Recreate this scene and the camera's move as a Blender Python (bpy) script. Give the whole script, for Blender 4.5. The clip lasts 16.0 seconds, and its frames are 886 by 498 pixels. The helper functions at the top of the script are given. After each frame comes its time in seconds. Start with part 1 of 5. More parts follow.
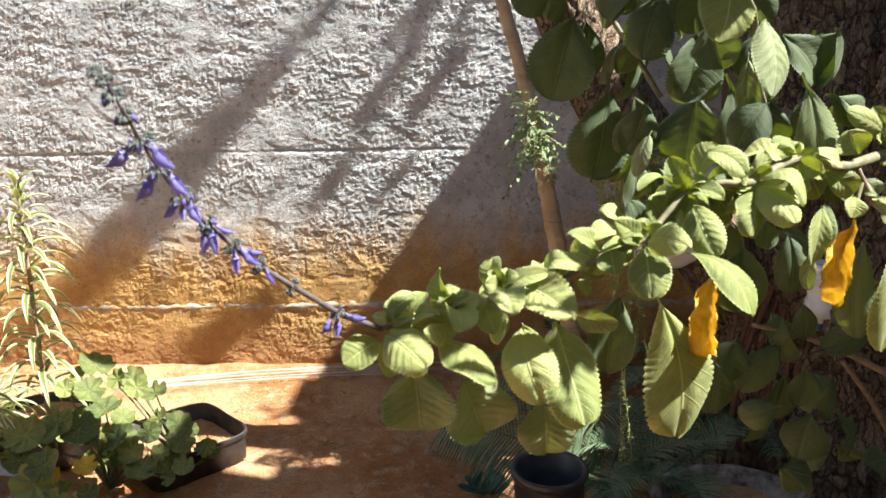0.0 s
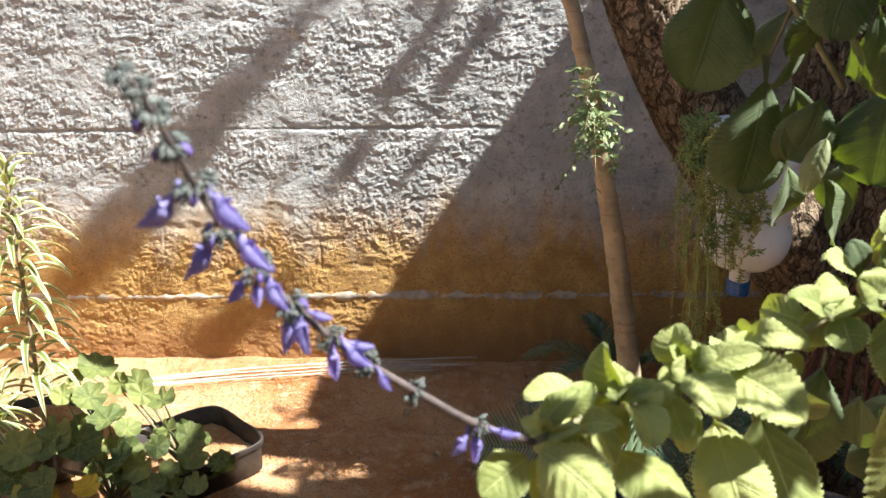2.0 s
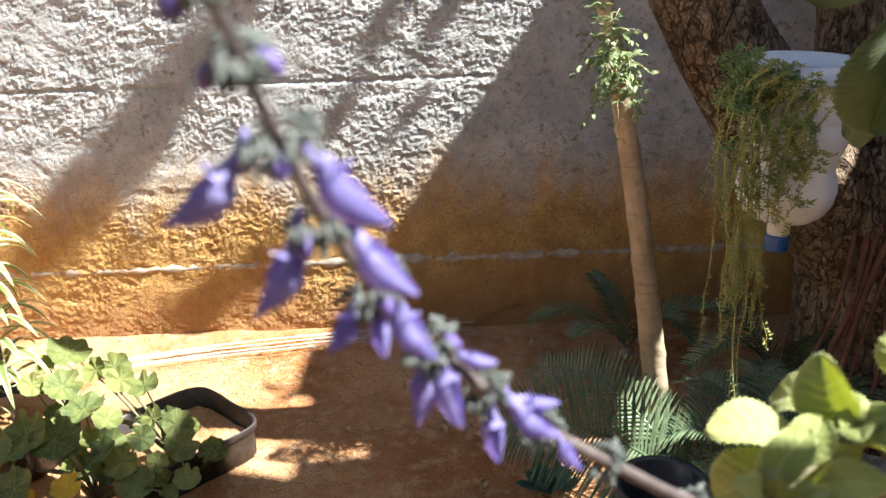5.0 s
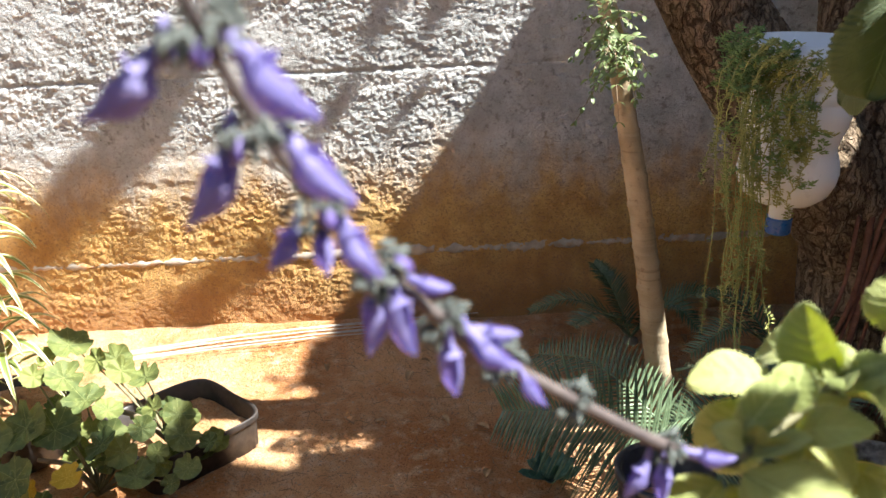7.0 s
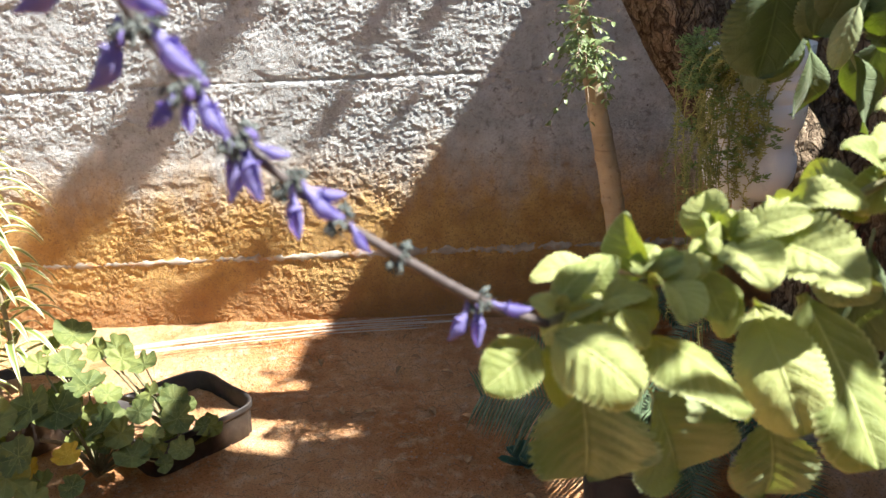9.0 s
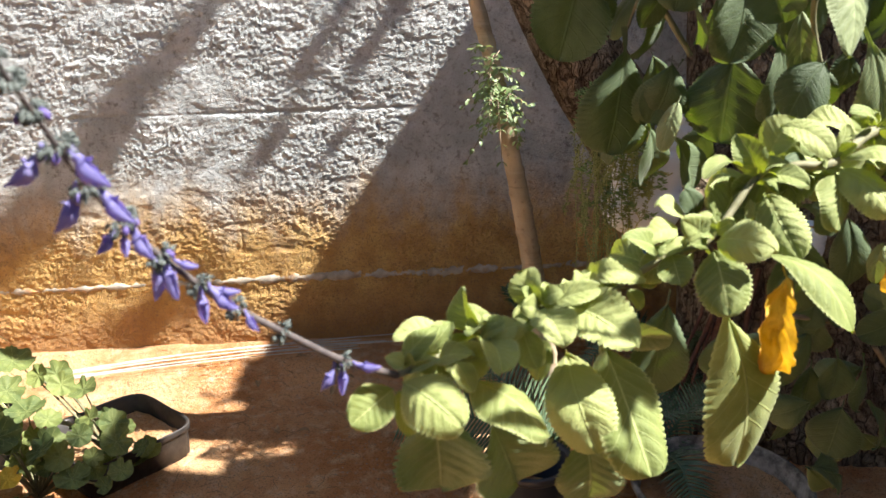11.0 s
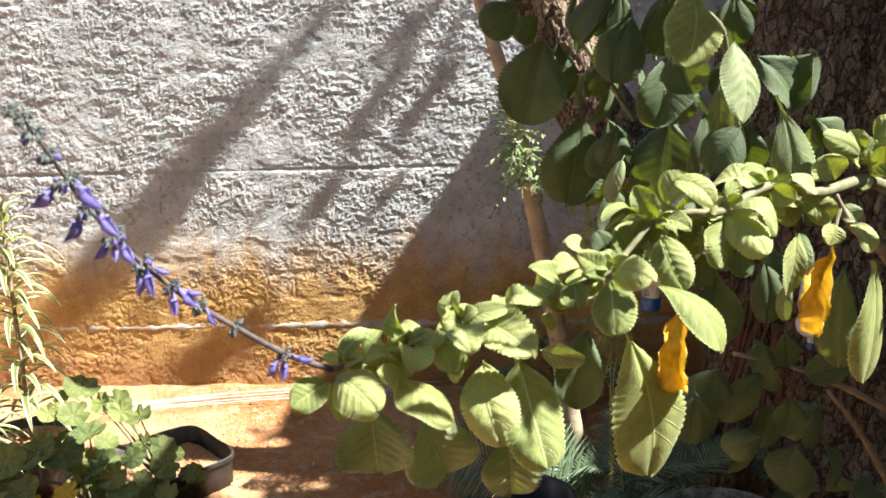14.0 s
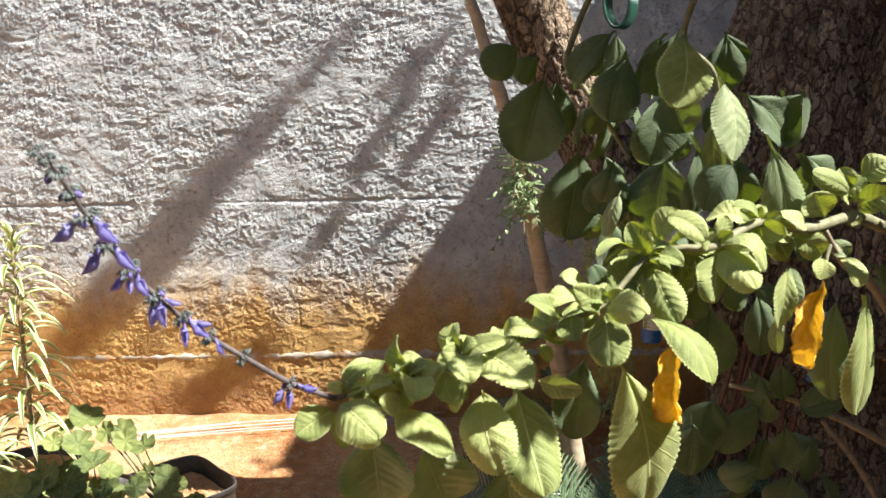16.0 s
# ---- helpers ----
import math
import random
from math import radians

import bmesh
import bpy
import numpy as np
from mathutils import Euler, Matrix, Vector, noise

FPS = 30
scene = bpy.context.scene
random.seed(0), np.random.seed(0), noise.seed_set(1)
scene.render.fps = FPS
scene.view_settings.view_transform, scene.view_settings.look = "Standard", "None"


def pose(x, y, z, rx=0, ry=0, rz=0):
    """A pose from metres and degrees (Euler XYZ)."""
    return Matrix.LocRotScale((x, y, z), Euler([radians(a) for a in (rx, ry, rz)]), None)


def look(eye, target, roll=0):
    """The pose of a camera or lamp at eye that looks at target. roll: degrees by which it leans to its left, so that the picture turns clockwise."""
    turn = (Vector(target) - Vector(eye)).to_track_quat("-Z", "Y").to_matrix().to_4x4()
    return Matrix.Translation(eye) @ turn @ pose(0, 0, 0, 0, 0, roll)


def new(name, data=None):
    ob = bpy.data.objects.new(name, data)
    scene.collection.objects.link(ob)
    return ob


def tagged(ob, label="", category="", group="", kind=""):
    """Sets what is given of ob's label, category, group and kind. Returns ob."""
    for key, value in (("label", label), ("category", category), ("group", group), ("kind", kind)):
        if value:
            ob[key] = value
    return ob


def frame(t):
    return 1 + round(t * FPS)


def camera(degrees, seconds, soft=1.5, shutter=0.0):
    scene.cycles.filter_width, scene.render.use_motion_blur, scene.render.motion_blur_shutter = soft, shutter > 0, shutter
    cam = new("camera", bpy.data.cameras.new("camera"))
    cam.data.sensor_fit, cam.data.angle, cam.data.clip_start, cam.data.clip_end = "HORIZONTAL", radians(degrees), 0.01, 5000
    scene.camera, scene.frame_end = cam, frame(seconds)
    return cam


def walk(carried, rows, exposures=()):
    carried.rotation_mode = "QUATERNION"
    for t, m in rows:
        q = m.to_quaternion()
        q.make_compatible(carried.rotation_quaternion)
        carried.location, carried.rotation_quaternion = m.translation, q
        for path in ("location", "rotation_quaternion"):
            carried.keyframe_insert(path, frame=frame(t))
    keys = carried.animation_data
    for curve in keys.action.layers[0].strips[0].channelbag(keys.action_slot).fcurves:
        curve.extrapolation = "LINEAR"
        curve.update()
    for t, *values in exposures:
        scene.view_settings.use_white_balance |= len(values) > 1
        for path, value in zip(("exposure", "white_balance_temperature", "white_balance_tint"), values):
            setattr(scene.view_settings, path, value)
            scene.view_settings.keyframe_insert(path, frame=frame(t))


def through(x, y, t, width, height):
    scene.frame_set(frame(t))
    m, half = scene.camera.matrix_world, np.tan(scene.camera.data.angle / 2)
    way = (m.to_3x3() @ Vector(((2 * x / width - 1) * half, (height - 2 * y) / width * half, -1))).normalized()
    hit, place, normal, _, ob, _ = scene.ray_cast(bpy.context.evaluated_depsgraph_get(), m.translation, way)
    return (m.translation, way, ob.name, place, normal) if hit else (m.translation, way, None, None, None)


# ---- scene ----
cam = camera(59.0, 16.0)
PATH = [
    (0, (0.1033, 0.2338, 1.2242), (0.0506, 2.1712, 0.7303), -1.10),
    (0.5, (0.0907, 0.2555, 1.2438), (0.0490, 2.1902, 0.7385), -1.12),
    (1, (0.0594, 0.3192, 1.2447), (0.0324, 2.2503, 0.7253), -0.75),
    (1.5, (0.0131, 0.3989, 1.2399), (-0.0175, 2.3288, 0.7157), -0.39),
    (2, (-0.0208, 0.4765, 1.2345), (-0.0597, 2.3918, 0.6602), -0.72),
    (2.5, (-0.0398, 0.5277, 1.2187), (-0.0733, 2.4331, 0.6119), -1.24),
    (3, (-0.0652, 0.5632, 1.1924), (-0.0699, 2.4614, 0.5625), -1.34),
    (5.5, (-0.1085, 0.6514, 1.1978), (-0.0695, 2.5303, 0.5136), -2.00),
    (6, (-0.0981, 0.6442, 1.1855), (-0.0679, 2.5252, 0.5066), -2.27),
    (6.5, (-0.0929, 0.6551, 1.1709), (-0.0731, 2.5370, 0.4940), -2.42),
    (7, (-0.0924, 0.6484, 1.1717), (-0.0724, 2.5267, 0.4848), -2.61),
    (7.5, (-0.0759, 0.6526, 1.1646), (-0.0682, 2.5308, 0.4774), -2.90),
    (8, (-0.0402, 0.6100, 1.1428), (-0.0792, 2.4922, 0.4675), -3.34),
    (10.3, (-0.0077, 0.4510, 1.1725), (0.0574, 2.3533, 0.5584), -0.86),
    (10.5, (0.0233, 0.4282, 1.1908), (0.1152, 2.3293, 0.5763), -1.18),
    (11, (0.0276, 0.4162, 1.2293), (0.1535, 2.3146, 0.6127), -1.59),
    (11.5, (-0.0206, 0.4327, 1.2103), (0.1686, 2.3541, 0.6887), -1.00),
    (12, (-0.0154, 0.4214, 1.2207), (0.2419, 2.3371, 0.7069), -0.57),
    (12.5, (0.0113, 0.4226, 1.2588), (0.2814, 2.3376, 0.7492), -0.48),
    (13, (0.0730, 0.3935, 1.2052), (0.3407, 2.3199, 0.7390), -0.15),
    (13.5, (0.1368, 0.3311, 1.2190), (0.2909, 2.2694, 0.7507), -0.85),
    (14, (0.1476, 0.2688, 1.2368), (0.0877, 2.2136, 0.7737), -1.57),
    (14.5, (0.1145, 0.2253, 1.2003), (0.0213, 2.1792, 0.7836), -0.47),
    (15, (0.0822, 0.2204, 1.2265), (0.0065, 2.1794, 0.8307), -0.46),
    (15.5, (0.1033, 0.2308, 1.2333), (0.0321, 2.1923, 0.8496), -0.51),
    (16, (0.1525, 0.2421, 1.2459), (0.0821, 2.2030, 0.8589), -1.39),
]
EXPOSURES = [(0.0, 2.05), (3.0, 2.18), (5.5, 2.34), (8.0, 2.36), (10.5, 2.06), (12.0, 2.28), (13.5, 2.38), (14.2, 2.07), (16.0, 2.0)]
walk(cam, [(t, look(eye, target, roll)) for t, eye, target, roll in PATH], EXPOSURES)
# lens aperture of a small camera: what is a hand's width away goes soft
cam.data.dof.use_dof, cam.data.dof.focus_distance, cam.data.dof.aperture_fstop = True, 1.5, 10.0

# ---- light: clear sky and a high sun over the right shoulder ----
SUN_REACH = Vector((-1.0, 0.25, -1.447))
SUN_WAY = SUN_REACH.normalized()
world = bpy.data.worlds.new("sky")
scene.world = world
world.use_nodes = True
wn = world.node_tree
sky = wn.nodes.new("ShaderNodeTexSky")
sky.sky_type, sky.sun_disc = "NISHITA", False
sky.sun_elevation = math.asin(-SUN_WAY.z)
sky.sun_rotation = math.atan2(-SUN_WAY.x, -SUN_WAY.y)
wn.links.new(sky.outputs["Color"], wn.nodes["Background"].inputs["Color"])
wn.nodes["Background"].inputs["Strength"].default_value = 0.039
sun = new("sun", bpy.data.lights.new("sun", "SUN"))
sun.data.energy, sun.data.angle, sun.data.color = 4.7, radians(0.55), (1.0, 0.955, 0.885)
sun.matrix_world = look((3, -3, 6), Vector((3, -3, 6)) + SUN_WAY)

# ---- tools ----
def mesh_of(name, verts, faces, smooth=True, uvs=None):
    me = bpy.data.meshes.new(name)
    me.from_pydata([tuple(v) for v in verts], [], [tuple(f) for f in faces])
    if uvs is not None:
        layer = me.uv_layers.new(name="UVMap")
        idx = np.empty(len(me.loops), dtype=np.int32)
        me.loops.foreach_get("vertex_index", idx)
        layer.data.foreach_set("uv", np.asarray(uvs, dtype=np.float32)[idx].ravel())
    if smooth:
        me.polygons.foreach_set("use_smooth", np.ones(len(me.polygons), dtype=bool))
    me.update()
    return me


def part(name, me, material, parent=None, label=""):
    """Links a mesh, or a bmesh, as one object under a thing or a part."""
    if isinstance(me, bmesh.types.BMesh):
        bm, me = me, bpy.data.meshes.new(name)
        bm.to_mesh(me)
        bm.free()
    if material is not None and not me.materials:
        me.materials.append(material)
    ob = new(name, me)
    if parent is not None:
        ob.parent = parent
        ob.matrix_parent_inverse = world_of(parent).inverted()
    return tagged(ob, label) if label else ob


def world_of(ob):
    m = ob.matrix_basis.copy()
    while ob.parent:
        m = ob.parent.matrix_basis @ ob.matrix_parent_inverse @ m if ob.parent.parent is None else world_of(ob.parent) @ ob.matrix_parent_inverse @ m
        ob = ob.parent
        break
    return m


def thing(name, at, label, category, group="", kind=""):
    ob = new(name)
    ob.location = at
    ob.empty_display_size = 0.05
    return tagged(ob, label, category, group, kind)


def spline(points, n):
    """n points on a smooth line through the points (Catmull-Rom)."""
    p = np.array([points[0], *points, points[-1]], dtype=float)
    p[0], p[-1] = 2 * p[1] - p[2], 2 * p[-2] - p[-3]
    out = []
    for s in np.linspace(0, len(points) - 1 - 1e-9, n):
        i, u = int(s), s - int(s)
        a, b, c, d = p[i:i + 4]
        out.append(0.5 * (2 * b + (c - a) * u + (2 * a - 5 * b + 4 * c - d) * u * u + (3 * b - a - 3 * c + d) * u ** 3))
    return np.array(out)


def frames_of(path):
    """Tangent and two normals at each point, without twist."""
    t = np.gradient(path, axis=0)
    t /= np.linalg.norm(t, axis=1, keepdims=True) + 1e-12
    n = np.zeros_like(t)
    ref = np.array([0.3, -1.0, 0.2])
    for i in range(len(t)):
        ref = ref - t[i] * (ref @ t[i])
        ref /= np.linalg.norm(ref)
        n[i] = ref
    return t, n, np.cross(t, n)


def tube_data(path, radii, sides=8, relief=None, caps=True):
    path = np.asarray(path, dtype=float)
    t, n, b = frames_of(path)
    radii = np.broadcast_to(np.asarray(radii, dtype=float), (len(path),))
    a = np.linspace(0, 2 * np.pi, sides, endpoint=False)
    r = np.repeat(radii[:, None], sides, axis=1)
    if relief is not None:
        run = np.concatenate([[0], np.cumsum(np.linalg.norm(np.diff(path, axis=0), axis=1))])
        r = r + relief(a[None, :] + 0 * r, run[:, None] + 0 * r, r)
    v = path[:, None, :] + r[:, :, None] * (np.cos(a)[None, :, None] * n[:, None, :] + np.sin(a)[None, :, None] * b[:, None, :])
    m = len(path)
    faces = [(i * sides + j, i * sides + (j + 1) % sides, (i + 1) * sides + (j + 1) % sides, (i + 1) * sides + j) for i in range(m - 1) for j in range(sides)]
    v = list(v.reshape(-1, 3))
    if caps:
        faces += [tuple(range(sides - 1, -1, -1)), tuple((m - 1) * sides + j for j in range(sides))]
    return v, faces


def tube(name, path, radii, material, parent=None, sides=8, relief=None, label=""):
    v, f = tube_data(path, radii, sides, relief)
    uv = None
    if relief is not None:
        smooth, _ = tube_data(path, radii, sides)
        t, _, _ = frames_of(np.asarray(path, dtype=float))
        line = np.repeat(np.asarray(path, dtype=float), sides, axis=0)
        out = np.linalg.norm(np.array(v) - line, axis=1) - np.linalg.norm(np.array(smooth) - line, axis=1)
        lo, hi = np.percentile(out, 3), np.percentile(out, 32)
        uv = np.stack([np.clip((out - lo) / (hi - lo), 0, 1), np.zeros(len(out))], -1)
    return part(name, mesh_of(name, v, f, True, uv), material, parent, label)


def lathe_data(profile, sides=32, squash=lambda a: 1.0):
    """Turns (r, z) pairs round the z axis."""
    v, f = [], []
    for r, z in profile:
        for j in range(sides):
            a = 2 * math.pi * j / sides
            v.append((r * math.cos(a) * squash(a), r * math.sin(a) * squash(a), z))
    for i in range(len(profile) - 1):
        for j in range(sides):
            f.append((i * sides + j, i * sides + (j + 1) % sides, (i + 1) * sides + (j + 1) % sides, (i + 1) * sides + j))
    return v, f


class Heap:
    """Gathers many small meshes into one."""
    def __init__(self):
        self.v, self.f, self.uv = [], [], []

    def add(self, v, f, uv=None):
        k = len(self.v)
        self.v += [tuple(p) for p in v]
        self.f += [tuple(i + k for i in q) for q in f]
        self.uv += list(uv) if uv is not None else [(0.5, 0.5)] * len(v)

    def mesh(self, name, smooth=True):
        return mesh_of(name, self.v, self.f, smooth, self.uv)


def perlin(x, y, seed=0):
    """Gradient noise on arrays, about -0.7 to 0.7."""
    rng = np.random.RandomState(seed)
    perm = rng.permutation(512)
    ang = rng.rand(512) * 2 * np.pi
    xi, yi = np.floor(x).astype(int), np.floor(y).astype(int)
    xf, yf = x - xi, y - yi

    def corner(dx, dy):
        h = perm[(perm[(xi + dx) % 512] + yi + dy) % 512]
        return np.cos(ang[h]) * (xf - dx) + np.sin(ang[h]) * (yf - dy)
    u, w = xf ** 3 * (xf * (6 * xf - 15) + 10), yf ** 3 * (yf * (6 * yf - 15) + 10)
    top = corner(0, 0) * (1 - u) + corner(1, 0) * u
    low = corner(0, 1) * (1 - u) + corner(1, 1) * u
    return top * (1 - w) + low * w


def cells(x, y, wrap, seed=0):
    """Distances to the nearest and second nearest random point, x wrapping after `wrap` cells."""
    rng = np.random.RandomState(seed)
    px, py = rng.rand(64, 256), rng.rand(64, 256)
    xi, yi = np.floor(x).astype(int), np.floor(y).astype(int)
    f1 = np.full(x.shape, 9.0)
    f2 = np.full(x.shape, 9.0)
    for dx in (-1, 0, 1):
        for dy in (-1, 0, 1):
            cx, cy = xi + dx, yi + dy
            k, l = cx % wrap, cy % 256
            d = np.hypot(cx + px[k % 64, l] - x, cy + py[k % 64, l] - y)
            f2 = np.where(d < f1, f1, np.minimum(f2, d))
            f1 = np.minimum(f1, d)
    return f1, f2


def step01(a, b, x):
    u = np.clip((x - a) / (b - a), 0, 1)
    return u * u * (3 - 2 * u)


def leaf_data(base, tip, width, facing, bulge=0.12, cup=0.10, teeth=0, shape=1.0, wave=0.0, quilt=0.0, rows=18, cols=8, petiole=0.0, seed=0, power=(0.62, 0.45), full=0.0, base_pow=1.3):
    """A blade from base to tip: `facing` is the side it shows, bulge lifts its middle, cup its edges; teeth scallop the margin."""
    rng = random.Random(seed)
    base, tip, facing = Vector(base), Vector(tip), Vector(facing)
    run = tip - base
    length = run.length
    d = run.normalized()
    n = (facing - d * facing.dot(d)).normalized()
    s = d.cross(n)
    if teeth:
        rows = max(rows, teeth * 4)
    v, f, uv = [], [], []
    ph = rng.uniform(0, 6.28)
    tooth_size = 0.17 if length < 0.07 else 0.125
    skew = rng.uniform(-0.06, 0.06)
    top = power[0] / (power[0] + power[1])
    peak = top ** power[0] * (1 - top) ** power[1]
    tilt = rng.uniform(-0.10, 0.10)
    for i in range(rows + 1):
        u = i / rows
        along = max(u - petiole, 0.0) / (1 - petiole)
        rise = 0.0
        if full:
            rise = math.sin(0.5 * math.pi * along / full) ** base_pow if along < full else math.sqrt(max(0.0, 1 - (min(along, 1.0) - full) ** 2 / (1 - full) ** 2))
        half = 0.5 * width * shape * rise if full else 0.5 * width * shape * along ** power[0] * (1 - min(along, 1.0)) ** power[1] / peak if along > 0 else 0.0
        half = max(half, 0.012 * width if u < 0.999 else 0.002 * width)
        tooth = 1 + (tooth_size * (abs(math.sin(math.pi * along * teeth)) ** 0.7 - 0.6) if teeth and 0 < along else 0)
        lift = bulge * length * 4 * u * (1 - u)
        for j in range(cols + 1):
            w = -1 + 2 * j / cols
            edge = abs(w)
            q = w * half * (tooth if edge > 0.99 else 1 + (tooth - 1) * edge ** 9)
            z = lift + cup * width * (edge ** 2.0) * (half / (0.5 * width))
            z += wave * width * edge ** 2 * math.sin(7 * u + 2.2 * w + ph)
            z -= 0.040 * width * math.exp(-(w / 0.16) ** 2) + (0.045 * width * max(0, edge - 0.75) / 0.25 if teeth else 0) - tilt * w * width * u
            if quilt:
                z += quilt * width * math.sin(math.pi * min(1, along)) * math.cos((along - edge * 0.275) * 14 * math.pi) * math.sin(math.pi * min(edge, 1)) ** 0.7 * 0.5
            c = base + d * (length * u) + s * (q + skew * length * 4 * u * (1 - u)) + n * z
            v.append(c)
            uv.append((0.5 + 0.5 * w, along if along > 0 else 0.0))
    m = cols + 1
    for i in range(rows):
        for j in range(cols):
            f.append((i * m + j, (i + 1) * m + j, (i + 1) * m + j + 1, i * m + j + 1))
    return v, f, uv

# ---- materials ----
class Nodes:
    """A short way to write a node material."""
    def __init__(self, name):
        self.m = bpy.data.materials.new(name)
        self.m.use_nodes = True
        self.t = self.m.node_tree
        self.bsdf = self.t.nodes["Principled BSDF"]
        self.out = self.t.nodes["Material Output"]

    def add(self, kind, ins=None, **props):
        n = self.t.nodes.new(kind)
        for k, val in props.items():
            if k == "blend_type":
                n.blend_type = val
            elif k == "operation":
                n.operation = val
            elif k == "data_type":
                n.data_type = val
            elif k == "feature":
                n.feature = val
            elif k == "interpolation_type":
                n.interpolation_type = val
        for k, val in (ins or {}).items():
            self.put(n.inputs[k], val)
        return n

    def put(self, socket, val):
        if isinstance(val, bpy.types.NodeSocket):
            self.t.links.new(val, socket)
        else:
            socket.default_value = (*val, 1.0) if isinstance(val, tuple) and len(val) == 3 and socket.type == "RGBA" else val

    def noise(self, vec, scale, detail=4.0, rough=0.55, distortion=0.0):
        return self.add("ShaderNodeTexNoise", {"Vector": vec, "Scale": scale, "Detail": detail, "Roughness": rough, "Distortion": distortion}).outputs["Fac"]

    def where(self):
        return self.add("ShaderNodeNewGeometry").outputs["Position"]

    def obj(self):
        return self.add("ShaderNodeTexCoord").outputs["Object"]

    def uv(self):
        return self.add("ShaderNodeTexCoord").outputs["UV"]

    def random(self):
        return self.add("ShaderNodeObjectInfo").outputs["Random"]

    def stretch(self, vec, x, y, z):
        return self.add("ShaderNodeMapping", {"Vector": vec, "Scale": (x, y, z)}).outputs["Vector"]

    def math(self, op, a, b=0.0, c=0.0):
        return self.add("ShaderNodeMath", {0: a, 1: b, 2: c}, operation=op).outputs[0]

    def range(self, val, a, b, lo=0.0, hi=1.0):
        return self.add("ShaderNodeMapRange", {"Value": val, "From Min": a, "From Max": b, "To Min": lo, "To Max": hi}, interpolation_type="SMOOTHSTEP").outputs["Result"]

    def mix(self, fac, a, b, mode="MIX"):
        n = self.t.nodes.new("ShaderNodeMix")
        n.data_type, n.blend_type = "RGBA", mode
        self.put(n.inputs[0], fac)
        self.put(n.inputs[6], a)
        self.put(n.inputs[7], b)
        return n.outputs[2]

    def bump(self, height, strength, distance):
        return self.add("ShaderNodeBump", {"Height": height, "Strength": strength, "Distance": distance}).outputs["Normal"]

    def done(self, color, rough=0.8, normal=None, metal=0.0, spec=0.5, through_color=None, through=0.0):
        self.put(self.bsdf.inputs["Base Color"], color)
        self.put(self.bsdf.inputs["Roughness"], rough)
        self.put(self.bsdf.inputs["Metallic"], metal)
        self.put(self.bsdf.inputs["Specular IOR Level"], spec)
        if normal is not None:
            self.put(self.bsdf.inputs["Normal"], normal)
        if through:
            tr = self.add("ShaderNodeBsdfTranslucent", {"Color": through_color})
            mx = self.add("ShaderNodeMixShader", {0: through, 1: self.bsdf.outputs[0], 2: tr.outputs[0]})
            self.t.links.new(mx.outputs[0], self.out.inputs["Surface"])
        return self.m


def split_z(k, vec):
    return k.add("ShaderNodeSeparateXYZ", {"Vector": vec}).outputs


def wall_material():
    k = Nodes("roughcast")
    p = k.where()
    z = split_z(k, p)["Z"]
    grain, patch, drip = k.noise(p, 160, 5), k.noise(p, 9, 5, 0.6), k.noise(k.stretch(p, 5, 5, 1.2), 1.6, 4)
    grey = k.mix(k.range(patch, 0.35, 0.68), (0.405, 0.435, 0.447), (0.58, 0.61, 0.622))
    # dark mottling painted in as the shade inside the plaster's pits
    grey = k.mix(k.range(k.noise(p, 42, 5, 0.65), 0.52, 0.70), grey, (0.28, 0.275, 0.27))
    rust = k.mix(k.range(patch, 0.3, 0.7), (0.44, 0.260, 0.088), (0.64, 0.430, 0.165))
    rust = k.mix(k.range(grain, 0.5, 0.75), rust, (0.32, 0.155, 0.05))
    # sparse near-black specks, painted shade of the deeper pits
    grey = k.mix(k.range(k.noise(p, 48, 2, 0.4), 0.735, 0.76, 0.0, 0.8), grey, (0.10, 0.095, 0.09))
    # soil thrown up by rain reaches knee height with a ragged upper edge
    h = k.math("ADD", z, k.math("MULTIPLY", k.math("SUBTRACT", drip, 0.5), 0.42))
    h = k.math("ADD", h, k.math("MULTIPLY", k.math("SUBTRACT", k.noise(p, 26, 5), 0.5), 0.16))
    stain = k.range(h, 0.70, 0.36)
    col = k.mix(stain, grey, rust)
    col = k.mix(k.range(h, 0.30, 0.04, 0.0, 0.72), col, (0.35, 0.178, 0.080))
    # fine dark speckle, pit shade put into the colour over the whole wall
    col = k.mix(k.range(grain, 0.45, 0.75, 0.0, 0.38), col, (0.2, 0.185, 0.17))
    return k.done(col, 0.95, k.bump(k.math("ADD", k.noise(p, 230, 6, 0.7), k.math("MULTIPLY", k.noise(k.stretch(p, 1, 1, 1.5), 100, 4, 0.7), 1.1)), 1.0, 0.0056), spec=0.2)


def mortar_material():
    k = Nodes("mortar")
    p = k.where()
    col = k.mix(k.range(k.noise(p, 30, 5), 0.3, 0.7), (0.31, 0.275, 0.225), (0.49, 0.445, 0.38))
    col = k.mix(k.range(k.noise(p, 14, 4), 0.51, 0.69), col, (0.42, 0.22, 0.09))
    return k.done(col, 0.95, k.bump(k.noise(p, 240, 6), 0.5, 0.003), spec=0.2)


